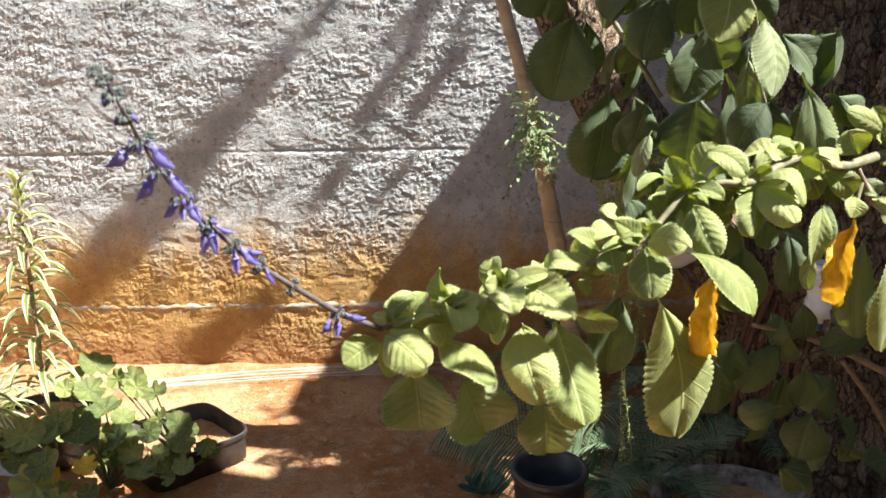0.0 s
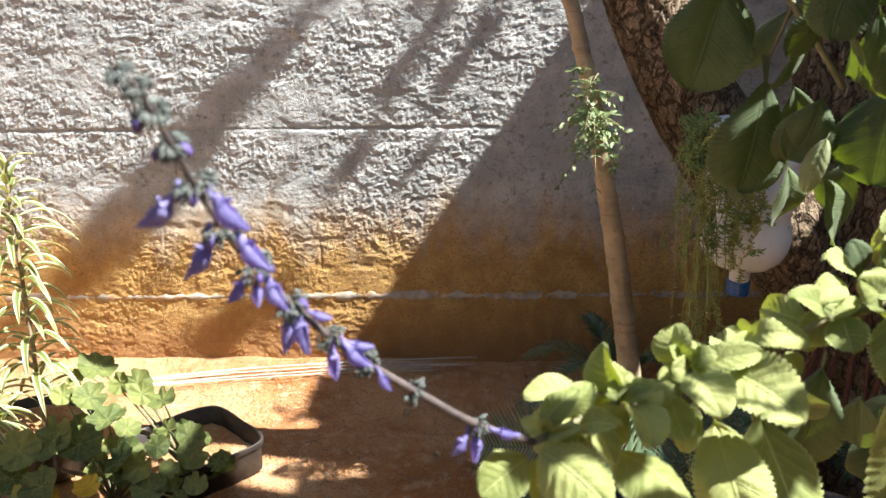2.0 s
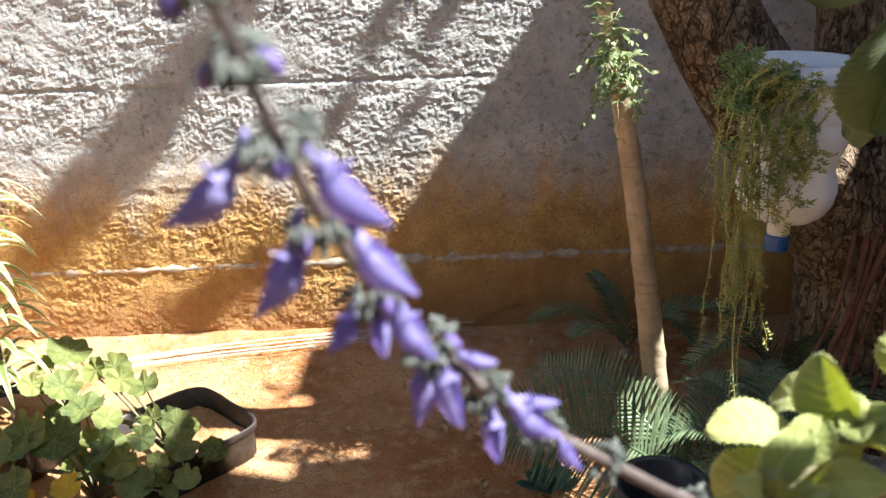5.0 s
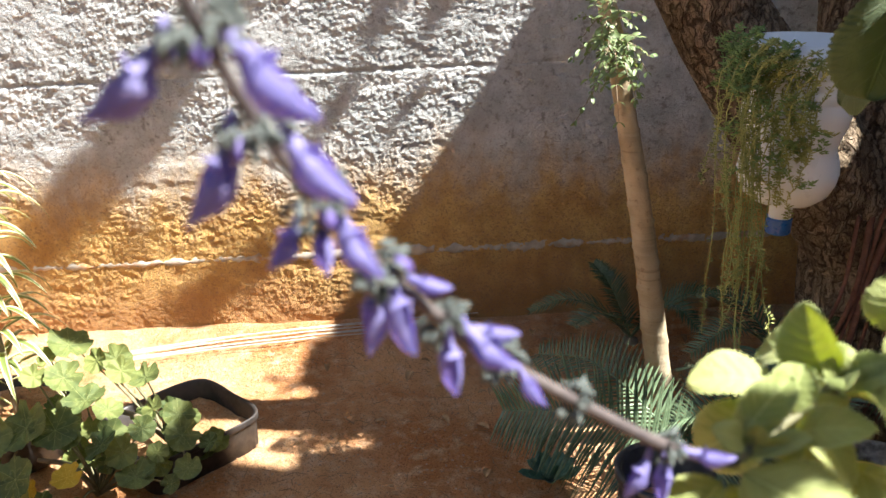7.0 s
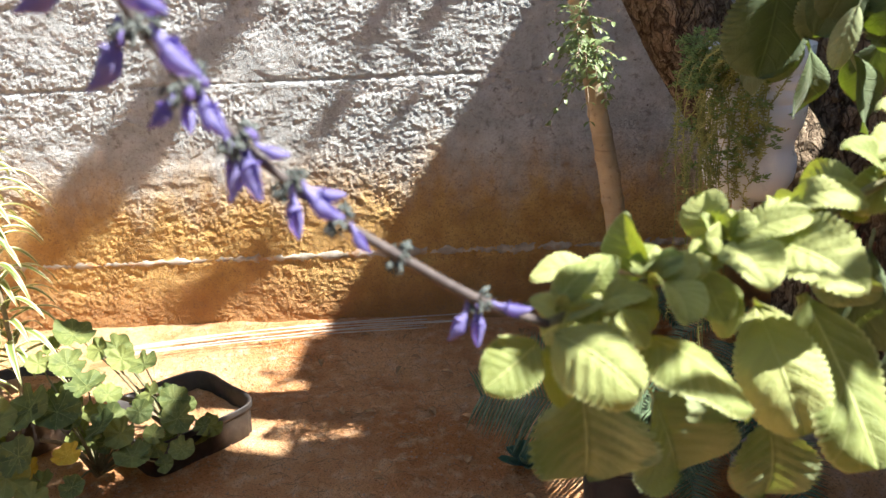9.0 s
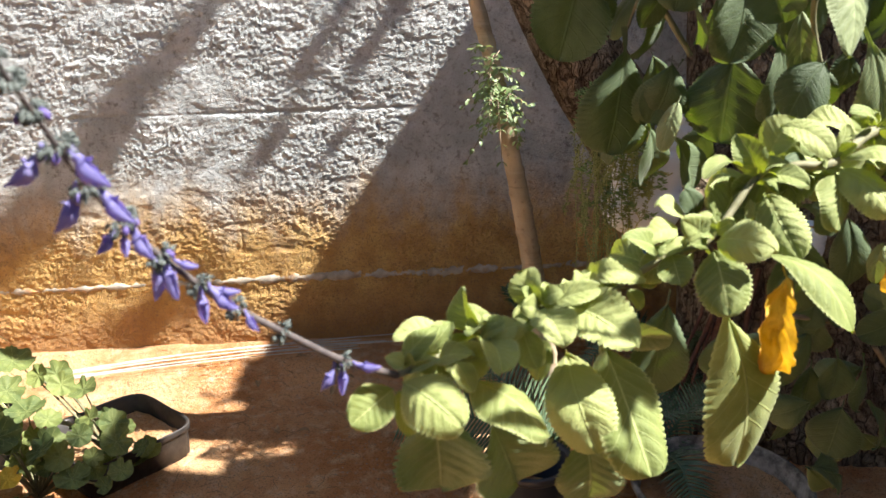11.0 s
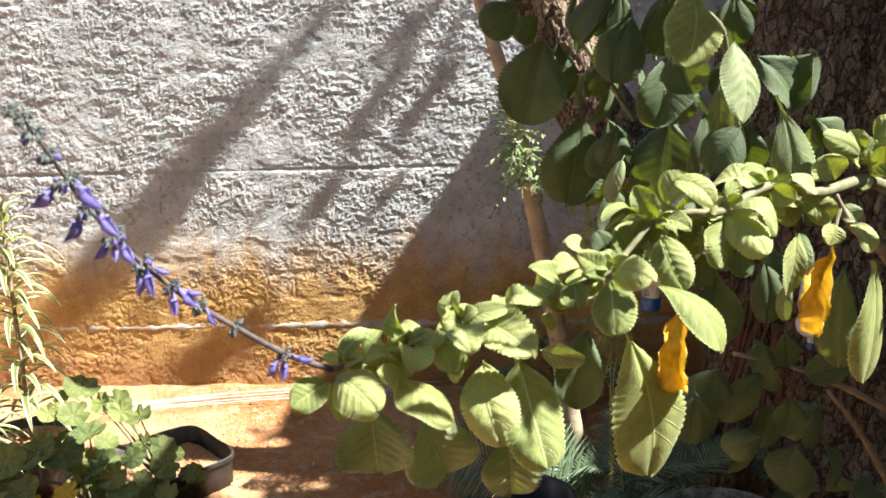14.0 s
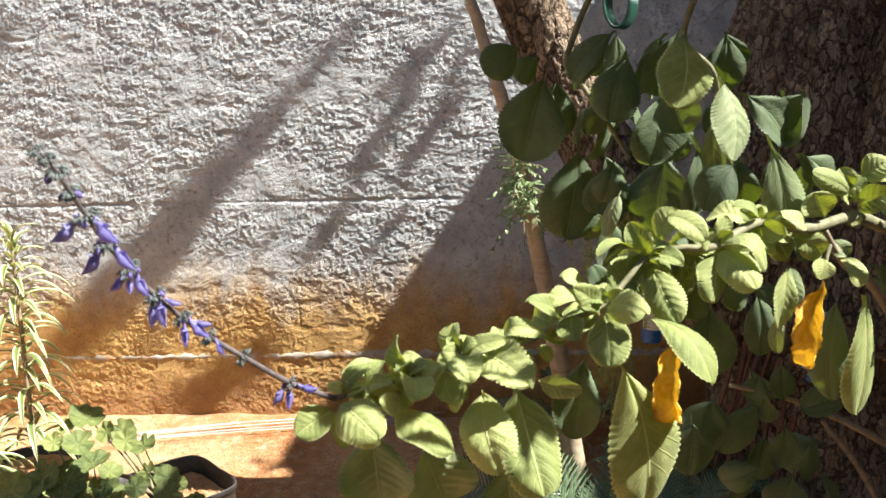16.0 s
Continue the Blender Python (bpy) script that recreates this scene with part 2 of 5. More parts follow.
def soil_material():
    k = Nodes("red_soil")
    p = k.where()
    big, mid, fine = k.noise(p, 2.4, 5), k.noise(p, 22, 6, 0.6), k.noise(p, 190, 5, 0.7)
    col = k.mix(k.range(big, 0.35, 0.65), (0.55, 0.245, 0.095), (0.77, 0.465, 0.250))
    col = k.mix(k.range(mid, 0.45, 0.75, 0.0, 0.7), col, (0.82, 0.62, 0.42))
    col = k.mix(k.range(k.noise(p, 420, 3, 0.6), 0.62, 0.72, 0.0, 0.7), col, (0.66, 0.50, 0.36))
    col = k.mix(k.range(fine, 0.50, 0.68, 0.0, 0.75), col, (0.16, 0.062, 0.028))
    return k.done(col, 0.97, k.bump(k.math("ADD", k.math("ADD", k.math("MULTIPLY", mid, 0.6), fine), k.noise(p, 75, 5, 0.65)), 0.9, 0.020), spec=0.15)


def leaf_material(name, dark, light, glow, through=0.3, veins=7.0, rough=0.62, vein_color=None, rim=0.0, felt=0.0):
    k = Nodes(name)
    uv = split_z(k, k.uv())
    across = k.math("ABSOLUTE", k.math("SUBTRACT", uv["X"], 0.5))
    side = k.math("FRACT", k.math("MULTIPLY", k.math("SUBTRACT", uv["Y"], k.math("MULTIPLY", across, 0.55)), veins))
    line = k.math("ABSOLUTE", k.math("SUBTRACT", side, 0.5))
    vein = k.math("MAXIMUM", k.range(across, 0.022, 0.006), k.range(line, 0.07, 0.01, 0.0, 0.4))
    p = k.where()
    blot = k.noise(p, 38, 4)
    shade = k.math("ADD", k.math("MULTIPLY", blot, 0.7), k.math("MULTIPLY", k.random(), 0.45))
    col = k.mix(k.range(shade, 0.3, 0.85), dark, light)
    col = k.mix(vein, col, vein_color or tuple(min(1, 1.2 * c + 0.02) for c in light))
    if rim:
        col = k.mix(k.range(across, 0.455, 0.492, 0.0, rim), col, tuple(min(0.7, 1.35 * c + 0.06) for c in light))
    net = k.add("ShaderNodeTexVoronoi", {"Vector": p, "Scale": 330.0}, feature="DISTANCE_TO_EDGE").outputs["Distance"]
    relief = k.math("ADD", k.math("MULTIPLY", k.noise(p, 420, 4), 0.5), k.math("SUBTRACT", k.range(net, 0.0, 0.25, 0.0, 0.16), k.math("MULTIPLY", vein, 1.5)))
    k.bsdf.inputs["Sheen Weight"].default_value, k.bsdf.inputs["Sheen Roughness"].default_value = felt, 0.5
    th = k.mix(k.range(shade, 0.3, 0.85), tuple(0.8 * c for c in glow), glow)
    return k.done(col, rough, k.bump(relief, 0.55, 0.0018), spec=0.3, through_color=th, through=through)


def withered_material():
    """Yellow leaf going brown from its margin and along its creases."""
    k = Nodes("withered_yellow_leaf")
    uv = split_z(k, k.uv())
    p = k.where()
    across = k.math("ABSOLUTE", k.math("SUBTRACT", uv["X"], 0.5))
    blot, fine = k.noise(p, 55, 5, 0.6), k.noise(p, 300, 4)
    col = k.mix(k.range(blot, 0.35, 0.65), (0.60, 0.39, 0.035), (0.78, 0.60, 0.14))
    col = k.mix(k.range(k.math("ADD", across, k.math("MULTIPLY", blot, 0.35)), 0.56, 0.70), col, (0.27, 0.11, 0.02))
    col = k.mix(k.range(across, 0.03, 0.005, 0.0, 0.6), col, (0.62, 0.46, 0.12))
    col = k.mix(k.range(fine, 0.55, 0.75, 0.0, 0.4), col, (0.33, 0.15, 0.02))
    return k.done(col, 0.7, k.bump(k.math("ADD", fine, blot), 0.7, 0.003), spec=0.25, through_color=(0.75, 0.40, 0.015), through=0.3)


def bark_material():
    """Flaky plates between thin dark cracks, on a fibrous ground."""
    k = Nodes("plated_bark")
    p = k.where()
    bend = k.add("ShaderNodeTexNoise", {"Vector": p, "Scale": 22.0, "Detail": 4.0}).outputs["Color"]
    warped = k.add("ShaderNodeVectorMath", {0: p, 1: k.add("ShaderNodeVectorMath", {0: bend, 1: (0.055, 0.055, 0.075)}, operation="MULTIPLY").outputs[0]}, operation="ADD").outputs[0]
    long = k.stretch(warped, 1, 1, 0.33)
    gap = k.add("ShaderNodeTexVoronoi", {"Vector": long, "Scale": 36.0}, feature="DISTANCE_TO_EDGE").outputs["Distance"]
    flake = k.add("ShaderNodeTexVoronoi", {"Vector": long, "Scale": 90.0}, feature="DISTANCE_TO_EDGE").outputs["Distance"]
    tint = k.add("ShaderNodeTexVoronoi", {"Vector": long, "Scale": 36.0}).outputs["Color"]
    n2 = k.noise(k.stretch(p, 1, 1, 0.45), 170, 6, 0.65)
    ridge = k.noise(k.stretch(p, 1, 1, 0.16), 24, 6, 0.7)
    plate, small = k.range(k.math("ADD", gap, k.math("MULTIPLY", k.math("SUBTRACT", n2, 0.5), 0.10)), 0.0, 0.10), k.range(flake, 0.0, 0.12)
    col = k.mix(split_z(k, tint)["X"], (0.20, 0.15, 0.098), (0.38, 0.30, 0.215))
    col = k.mix(k.range(k.noise(p, 9, 4), 0.5, 0.7, 0.0, 0.6), col, (0.24, 0.165, 0.115))
    col = k.mix(k.range(n2, 0.45, 0.75, 0.0, 0.5), col, (0.17, 0.12, 0.08))
    col = k.mix(k.math("MULTIPLY", k.math("SUBTRACT", 1.0, small), 0.35), col, (0.10, 0.066, 0.044))
    col = k.mix(k.math("MULTIPLY", k.math("SUBTRACT", 1.0, plate), 0.75), col, (0.06, 0.04, 0.027))
    col = k.mix(k.range(ridge, 0.50, 0.36, 0.0, 0.7), col, (0.07, 0.046, 0.03))
    high = k.math("ADD", k.math("MULTIPLY", plate, 1.6), k.math("ADD", k.math("MULTIPLY", small, 0.5), k.math("ADD", k.math("MULTIPLY", n2, 0.7), ridge)))
    return k.done(col, 0.93, k.bump(high, 1.0, 0.010), spec=0.2)


def plain_material(name, a, b, scale=30, rough=0.5, bump=0.2, size=0.002, metal=0.0, spec=0.5, through=0.0, glow=None):
    k = Nodes(name)
    p = k.where()
    n = k.noise(p, scale, 5, 0.6)
    col = k.mix(k.range(n, 0.3, 0.7), a, b)
    r = k.range(k.noise(p, scale * 3, 4), 0.3, 0.7, max(0.05, rough - 0.12), min(1, rough + 0.12))
    return k.done(col, r, k.bump(k.noise(p, scale * 6, 4), bump, size), metal, spec, glow or a, through)


def striped_leaf_material():
    """Green strap leaf with cream margins."""
    k = Nodes("variegated_leaf")
    uv = split_z(k, k.uv())
    across = k.math("ABSOLUTE", k.math("SUBTRACT", uv["X"], 0.5))
    edge = k.math("ADD", across, k.math("MULTIPLY", k.math("SUBTRACT", k.noise(k.stretch(k.uv(), 9, 1.2, 1), 3, 3), 0.5), 0.22))
    col = k.mix(k.range(edge, 0.28, 0.35), (0.12, 0.17, 0.05), (0.70, 0.66, 0.42))
    return k.done(col, 0.4, None, spec=0.5, through_color=(0.45, 0.45, 0.12), through=0.25)


def ringed_trunk_material():
    k = Nodes("smooth_ringed_bark")
    p = k.where()
    z = split_z(k, p)["Z"]
    ring = k.noise(k.stretch(p, 0.6, 0.6, 9), 9, 4, 0.6)
    col = k.mix(k.range(k.noise(p, 12, 5), 0.3, 0.7), (0.29, 0.235, 0.155), (0.43, 0.355, 0.245))
    col = k.mix(k.range(ring, 0.52, 0.68, 0.0, 0.55), col, (0.40, 0.345, 0.255))
    col = k.mix(k.range(ring, 0.42, 0.30, 0.0, 0.6), col, (0.20, 0.15, 0.095))
    col = k.mix(k.range(k.noise(p, 70, 4), 0.58, 0.72, 0.0, 0.5), col, (0.16, 0.10, 0.06))
    return k.done(col, 0.75, k.bump(k.math("ADD", ring, k.noise(p, 150, 3)), 0.4, 0.004), spec=0.3)


WALL, MORTAR, SOIL, BARK, RINGED = wall_material(), mortar_material(), soil_material(), bark_material(), ringed_trunk_material()
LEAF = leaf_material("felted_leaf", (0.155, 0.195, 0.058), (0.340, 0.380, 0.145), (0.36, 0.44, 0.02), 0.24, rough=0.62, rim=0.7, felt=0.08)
# darker copy: the shade on hanging, inner and lower leaves is in its colour
LEAF_SHADE = leaf_material("shade_toned_leaf", (0.050, 0.078, 0.036), (0.096, 0.134, 0.063), (0.20, 0.30, 0.012), 0.15, rim=0.3, felt=0.10, vein_color=(0.10, 0.14, 0.066))
# paler copy: sunlight on the lit hanging leaves is put into its colour
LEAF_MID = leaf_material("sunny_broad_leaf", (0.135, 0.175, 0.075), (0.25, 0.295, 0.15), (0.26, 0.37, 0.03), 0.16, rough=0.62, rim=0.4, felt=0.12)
LEAF_YELLOW = withered_material()
GERANIUM = leaf_material("geranium_leaf", (0.052, 0.080, 0.026), (0.175, 0.205, 0.062), (0.27, 0.34, 0.03), 0.15, veins=4.0, rim=0.3)
GERANIUM_YELLOW = leaf_material("yellowed_geranium_leaf", (0.55, 0.36, 0.03), (0.66, 0.47, 0.06), (0.6, 0.4, 0.03), 0.25, veins=4.0)
CYCAD = plain_material("cycad_leaf", (0.075, 0.115, 0.062), (0.135, 0.195, 0.115), 60, 0.22, 0.1, 0.001, through=0.08, glow=(0.1, 0.2, 0.04))
SPRIG = plain_material("small_leaflet", (0.085, 0.13, 0.05), (0.18, 0.25, 0.10), 40, 0.55, through=0.22, glow=(0.34, 0.42, 0.10))
SEDUM = plain_material("needle_leaf", (0.11, 0.22, 0.07), (0.24, 0.38, 0.13), 50, 0.5, through=0.2, glow=(0.25, 0.4, 0.1))
SEDUM_OLD = plain_material("old_runner", (0.22, 0.27, 0.08), (0.42, 0.44, 0.15), 50, 0.65)
STRIPED = striped_leaf_material()
STEM = plain_material("felted_green_stem", (0.11, 0.11, 0.055), (0.19, 0.18, 0.10), 60, 0.75)
STEM_PURPLE = plain_material("purplish_stem", (0.045, 0.035, 0.036), (0.085, 0.07, 0.067), 90, 0.75)
WOODY = plain_material("woody_stem", (0.17, 0.13, 0.085), (0.28, 0.225, 0.155), 50, 0.8, 0.4)
RED_ROOT = plain_material("reddish_root", (0.085, 0.035, 0.022), (0.15, 0.065, 0.04), 50, 0.8, 0.4)
PETAL = plain_material("violet_petal", (0.165, 0.152, 0.37), (0.27, 0.255, 0.50), 60, 0.7, through=0.35, glow=(0.24, 0.18, 0.65))
PETAL_DARK = plain_material("dark_violet_bud", (0.06, 0.04, 0.16), (0.11, 0.08, 0.28), 60, 0.6)
CALYX = plain_material("felted_calyx", (0.06, 0.075, 0.072), (0.125, 0.145, 0.135), 140, 0.85, 0.6)
BLACK_PLASTIC = plain_material("dusty_black_plastic", (0.02, 0.018, 0.018), (0.055, 0.043, 0.036), 14, 0.55, 0.25, 0.003)
BLUE_BLACK = plain_material("blue_black_plastic", (0.012, 0.017, 0.028), (0.03, 0.035, 0.045), 14, 0.4, 0.2, 0.003)
GREY_PLASTIC = plain_material("pale_grey_plastic", (0.40, 0.40, 0.40), (0.55, 0.54, 0.52), 10, 0.5)
WHITE_PLASTIC = plain_material("milky_plastic", (0.74, 0.80, 0.87), (0.80, 0.86, 0.91), 8, 0.36, 0.1, 0.002)
BLUE_PLASTIC = plain_material("blue_cap_plastic", (0.01, 0.08, 0.30), (0.02, 0.13, 0.42), 30, 0.35)
ROD = plain_material("pale_wire", (0.42, 0.40, 0.37), (0.58, 0.56, 0.52), 40, 0.45, metal=0.0)
POT_STONE = plain_material("mottled_cement", (0.06, 0.05, 0.042), (0.36, 0.33, 0.29), 26, 0.9, 0.6, 0.006)
STONE = plain_material("pebble", (0.34, 0.20, 0.12), (0.58, 0.44, 0.32), 60, 0.9, 0.5, 0.004)
STRAW = plain_material("dry_litter", (0.24, 0.13, 0.06), (0.42, 0.28, 0.15), 40, 0.85)
GREEN_CORD = plain_material("dark_green_cord", (0.01, 0.05, 0.035), (0.02, 0.09, 0.06), 40, 0.5)

# ---- ground ----
def graded(lo, hi, a, b, fine, reach):
    """Coordinates: fine steps between a and b, growing steps out to lo and hi."""
    mid = list(np.arange(a, b + 1e-6, fine))
    out, s = [], fine
    x = b
    while x < hi:
        s *= 1.35
        x = min(x + s, hi)
        out.append(x)
    low, s, x = [], fine, a
    while x > lo:
        s *= 1.35
        x = max(x - s, lo)
        low.append(x)
    return np.array(low[::-1] + mid + out)


def ground_height(x, y):
    near = np.exp(-((x / 3.0) ** 2 + ((y - 2.4) / 2.5) ** 2))
    z = 0.020 * perlin(x * 2.1 + 7, y * 2.1, 3) + 0.010 * perlin(x * 7, y * 7, 4) + 0.004 * np.abs(perlin(x * 24, y * 24, 5)) + 0.0025 * perlin(x * 60, y * 60, 6)
    bank = 0.03 * step01(2.75, 3.12, y) * step01(0.4, -0.8, x)
    return z * (0.15 + 0.85 * near) + bank * near


gx, gy = graded(-40, 40, -1.75, 1.5, 0.0125, 0), graded(-40, 40, 1.7, 3.2, 0.0125, 0)
X, Y = np.meshgrid(gx, gy)
Z = ground_height(X, Y)
nx, ny = len(gx), len(gy)
gi = np.arange(nx * ny).reshape(ny, nx)
quads = np.stack([gi[:-1, :-1], gi[:-1, 1:], gi[1:, 1:], gi[1:, :-1]], -1).reshape(-1, 4)
ground = part("ground", mesh_of("ground", np.stack([X, Y, Z], -1).reshape(-1, 3).tolist(), quads.tolist()), SOIL)
tagged(ground, "bare reddish-brown garden soil with crumbs and litter", "ground", kind="structure")


def ground_z(x, y):
    return float(ground_height(np.array([x]), np.array([y]))[0])


# ---- block wall behind the plants ----
WALL_Y, COURSE, FIRST = 3.13, 0.2013, 0.0625


def wall_relief(x, z):
    """How far the roughcast stands out from the block face, in metres."""
    wx = x + 0.014 * perlin(x * 13, z * 14, 21)
    wz = z + 0.011 * perlin(x * 16 + 3, z * 16, 22) + 0.012 * perlin(x * 3.1, z * 2.3, 23)
    a = perlin(wx * 10, wz * 15, 11)
    b = perlin(wx * 30 + 5, wz * 43, 12)
    c = perlin(wx * 80, wz * 98, 13)
    rough = step01(-0.32, 0.25, perlin(x * 2.6 + 2, z * 4.2, 14) + 0.10)
    pits = step01(0.24, 0.42, perlin(x * 14 + 4, z * 20, 19))
    scrape = perlin(x * 6.0, z * 64, 24)
    h = 0.0030 * step01(-0.24, 0.14, a) + 0.0024 * step01(-0.10, 0.26, b) * (0.30 + 0.70 * rough) + 0.0030 * step01(-0.02, 0.24, c) * (0.35 + 0.65 * rough) - 0.0034 * pits
    h = h + 0.0010 * scrape * (1 - rough) + 0.0024 * perlin(x * 125, z * 140, 15) * (0.4 + 0.6 * rough) + 0.0020 * perlin(x * 4, z * 4, 16)
    low = step01(0.62, 0.25, z + 0.1 * perlin(x * 3, z * 3, 17))
    return 0.68 * h * (1 - 0.05 * low)


core = bmesh.new()
bmesh.ops.create_cube(core, size=1.0, matrix=Matrix.Translation((0.2, WALL_Y + 0.10, 1.15)) @ Matrix.Diagonal((9.0, 0.15, 2.5, 1)))
wall_back = part("wall_back", core, MORTAR)
tagged(wall_back, "rough-plastered concrete block wall stained orange by soil", "wall", kind="structure")
# unseen wall added to cast shade; stepped top and hole let sun onto chosen spots
side = bmesh.new()
for ya, yb, za, zb in ((-0.95, 0.60, -0.02, 2.20), (0.60, 0.88, -0.02, 2.50), (0.88, 1.02, -0.02, 2.87), (1.02, 1.46, -0.02, 5.1), (1.46, 1.62, -0.02, 4.0), (1.62, 2.10, -0.02, 2.28), (1.62, 1.68, 2.70, 4.0), (1.68, 1.79, 2.70, 3.44), (1.79, 1.98, 2.70, 3.18), (1.98, 2.10, 2.70, 3.44), (2.10, 2.38, -0.02, 3.52), (2.38, 3.13, -0.02, 3.44)):
    bmesh.ops.create_cube(side, size=1.0, matrix=Matrix.Translation((1.98, (ya + yb) / 2, (za + zb) / 2)) @ Matrix.Diagonal((0.16, yb - ya, zb - za, 1)))
# two walls added out of view, behind and at the left, to limit sky light
behind = bmesh.new()
bmesh.ops.create_cube(behind, size=1.0, matrix=Matrix.Translation((-0.5, -0.95, 1.35)) @ Matrix.Diagonal((7.0, 0.16, 2.74, 1)))
bmesh.ops.create_cube(behind, size=1.0, matrix=Matrix.Translation((-3.4, 1.1, 1.2)) @ Matrix.Diagonal((0.16, 3.9, 2.44, 1)))
tagged(part("wall_behind", behind, WALL), "unseen plain wall added to hold back sky light", "wall", kind="structure")
tagged(part("wall_side", side, WALL), "unseen side wall added to cast the yard's shade, with gaps for sunlit spots", "wall", kind="structure")

# ---- big tree with plated bark ----
def bark_relief(depth, size, seed):
    def relief(a, run, r):
        wrap = max(4, int(2 * np.pi * r.mean() / size))
        x = a / (2 * np.pi) * wrap
        y = run / (size * 2.3)
        x2 = x + 0.30 * perlin(x * 1.3 + 40, y * 1.6, seed + 1) + 0.22 * perlin(x * 4 + 40, y * 6, seed + 8)
        y2 = y + 0.3 * perlin(x + 9, y, seed + 2) + 0.16 * perlin(x * 5 + 9, y * 7, seed + 9)
        f1, f2 = cells(np.mod(x2, wrap), y2, wrap, seed)
        plate = step01(0.0, 0.12, f2 - f1)
        f3, f4 = cells(np.mod(x2 * 2, wrap * 2), y2 * 3, wrap * 2, seed + 5)
        flake = step01(0.0, 0.22, f4 - f3)
        step = perlin(x2 * 1.0 + 3, y2 * 1.0, seed + 4)
        return depth * (plate - 0.6) + 0.45 * depth * flake * plate + 0.35 * depth * step + 0.16 * depth * perlin(x * 6, y * 9, seed + 3) + 0.05 * r * perlin(x * 0.4, y * 0.2, seed + 7)
    return relief


tree = thing("tree", (1.18, 2.52, 0.0), "old tree with thick plated grey-brown bark forking low", "tree")
tube("trunk", spline([(1.24, 2.50, -0.08), (1.20, 2.50, 0.12), (1.17, 2.52, 0.45), (1.14, 2.55, 0.85), (1.10, 2.58, 1.25), (1.20, 2.62, 1.6), (1.48, 2.68, 2.1), (1.72, 2.72, 2.6)], 520),
     np.interp(np.linspace(0, 1, 520), [0, 0.06, 0.2, 0.35, 0.5, 1], [0.42, 0.36, 0.30, 0.29, 0.24, 0.10]), BARK, tree, 200, bark_relief(0.008, 0.045, 31))
tube("limb", spline([(1.05, 2.50, 0.42), (0.84, 2.44, 0.66), (0.66, 2.40, 0.87), (0.50, 2.36, 1.09), (0.36, 2.33, 1.36), (0.22, 2.28, 1.75), (0.12, 2.2, 2.3)], 480),
     np.interp(np.linspace(0, 1, 480), [0, 0.3, 0.6, 1], [0.15, 0.115, 0.085, 0.070]), BARK, tree, 130, bark_relief(0.005, 0.040, 41))
tube("limb", spline([(1.28, 2.42, 0.55), (1.36, 2.40, 1.0), (1.44, 2.38, 1.5), (1.60, 2.30, 2.6)], 320),
     np.interp(np.linspace(0, 1, 320), [0, 1], [0.25, 0.13]), BARK, tree, 110, bark_relief(0.007, 0.045, 51))


def shade_point(x, z, back):
    """The point from which the sun throws a shadow on the back wall at (x, z), that far towards the sun."""
    return tuple(Vector((x, 3.13, z)) - SUN_REACH * back)


def crown_leaves(n, centre, spread, size, seed):
    rng = random.Random(seed)
    heap = Heap()
    for _ in range(n):
        c = Vector(centre) + Vector((rng.gauss(0, spread[0]), rng.gauss(0, spread[1]), rng.gauss(0, spread[2])))
        d = Vector((rng.uniform(-1, 1), rng.uniform(-1, 1), rng.uniform(-0.9, 0.3))).normalized()
        ln = size * rng.uniform(0.7, 1.3)
        v, f, uv = leaf_data(c, c + d * ln, ln * 0.38, (rng.uniform(-1, 1), rng.uniform(-1, 1), 1), rows=5, cols=2)
        heap.add(v, f, uv)
    return heap


crown = Heap()
# leaf clumps added out of view far up towards the sun: (x, z) where the shadow begins and ends on the wall, its half
# width at both, how far up, leaves, leaf size
WIDE_STREAKS = [((-0.23, 1.50), (-0.57, 1.18), 0.022, 0.036, 2.2, 42, 0.05), ((-0.56, 1.19), (-0.83, 0.92), 0.036, 0.066, 1.9, 110, 0.06), ((-0.82, 0.93), (-1.06, 0.68), 0.066, 0.085, 2.0, 140, 0.07), ((-1.05, 0.69), (-1.43, 0.30), 0.090, 0.10, 2.1, 230, 0.07), ((-1.42, 0.32), (-1.85, 0.06), 0.05, 0.05, 2.2, 60, 0.07),
           ((-0.62, 0.30), (-1.02, 0.05), 0.045, 0.080, 1.9, 190, 0.06), ((-1.02, 0.36), (-1.17, 0.30), 0.018, 0.016, 2.2, 14, 0.05)]
THIN_STREAKS = [((0.088, 1.461), (-0.129, 1.257), 0.028, 0.020, 1.4, 42, 0.05), ((-0.032, 1.279), (-0.282, 0.971), 0.026, 0.018, 1.4, 44, 0.05), ((0.123, 1.242), (-0.084, 0.994), 0.034, 0.022, 1.4, 54, 0.055), ((-0.311, 0.84), (-0.45, 0.66), 0.030, 0.022, 1.5, 34, 0.05), ((-0.075, 0.85), (-0.215, 0.67), 0.018, 0.014, 1.4, 20, 0.04), ((-0.60, 0.73), (-0.66, 0.65), 0.014, 0.012, 1.5, 9, 0.04), ((-0.10, 1.12), (-0.30, 0.90), 0.016, 0.012, 1.4, 20, 0.04), ((-0.02, 1.40), (-0.20, 1.22), 0.016, 0.014, 1.4, 18, 0.04), ((0.17, 1.44), (0.04, 1.22), 0.02, 0.016, 1.3, 20, 0.04), ((-1.50, 1.52), (-1.66, 1.36), 0.03, 0.03, 2.2, 26, 0.06)]
rng = random.Random(51)
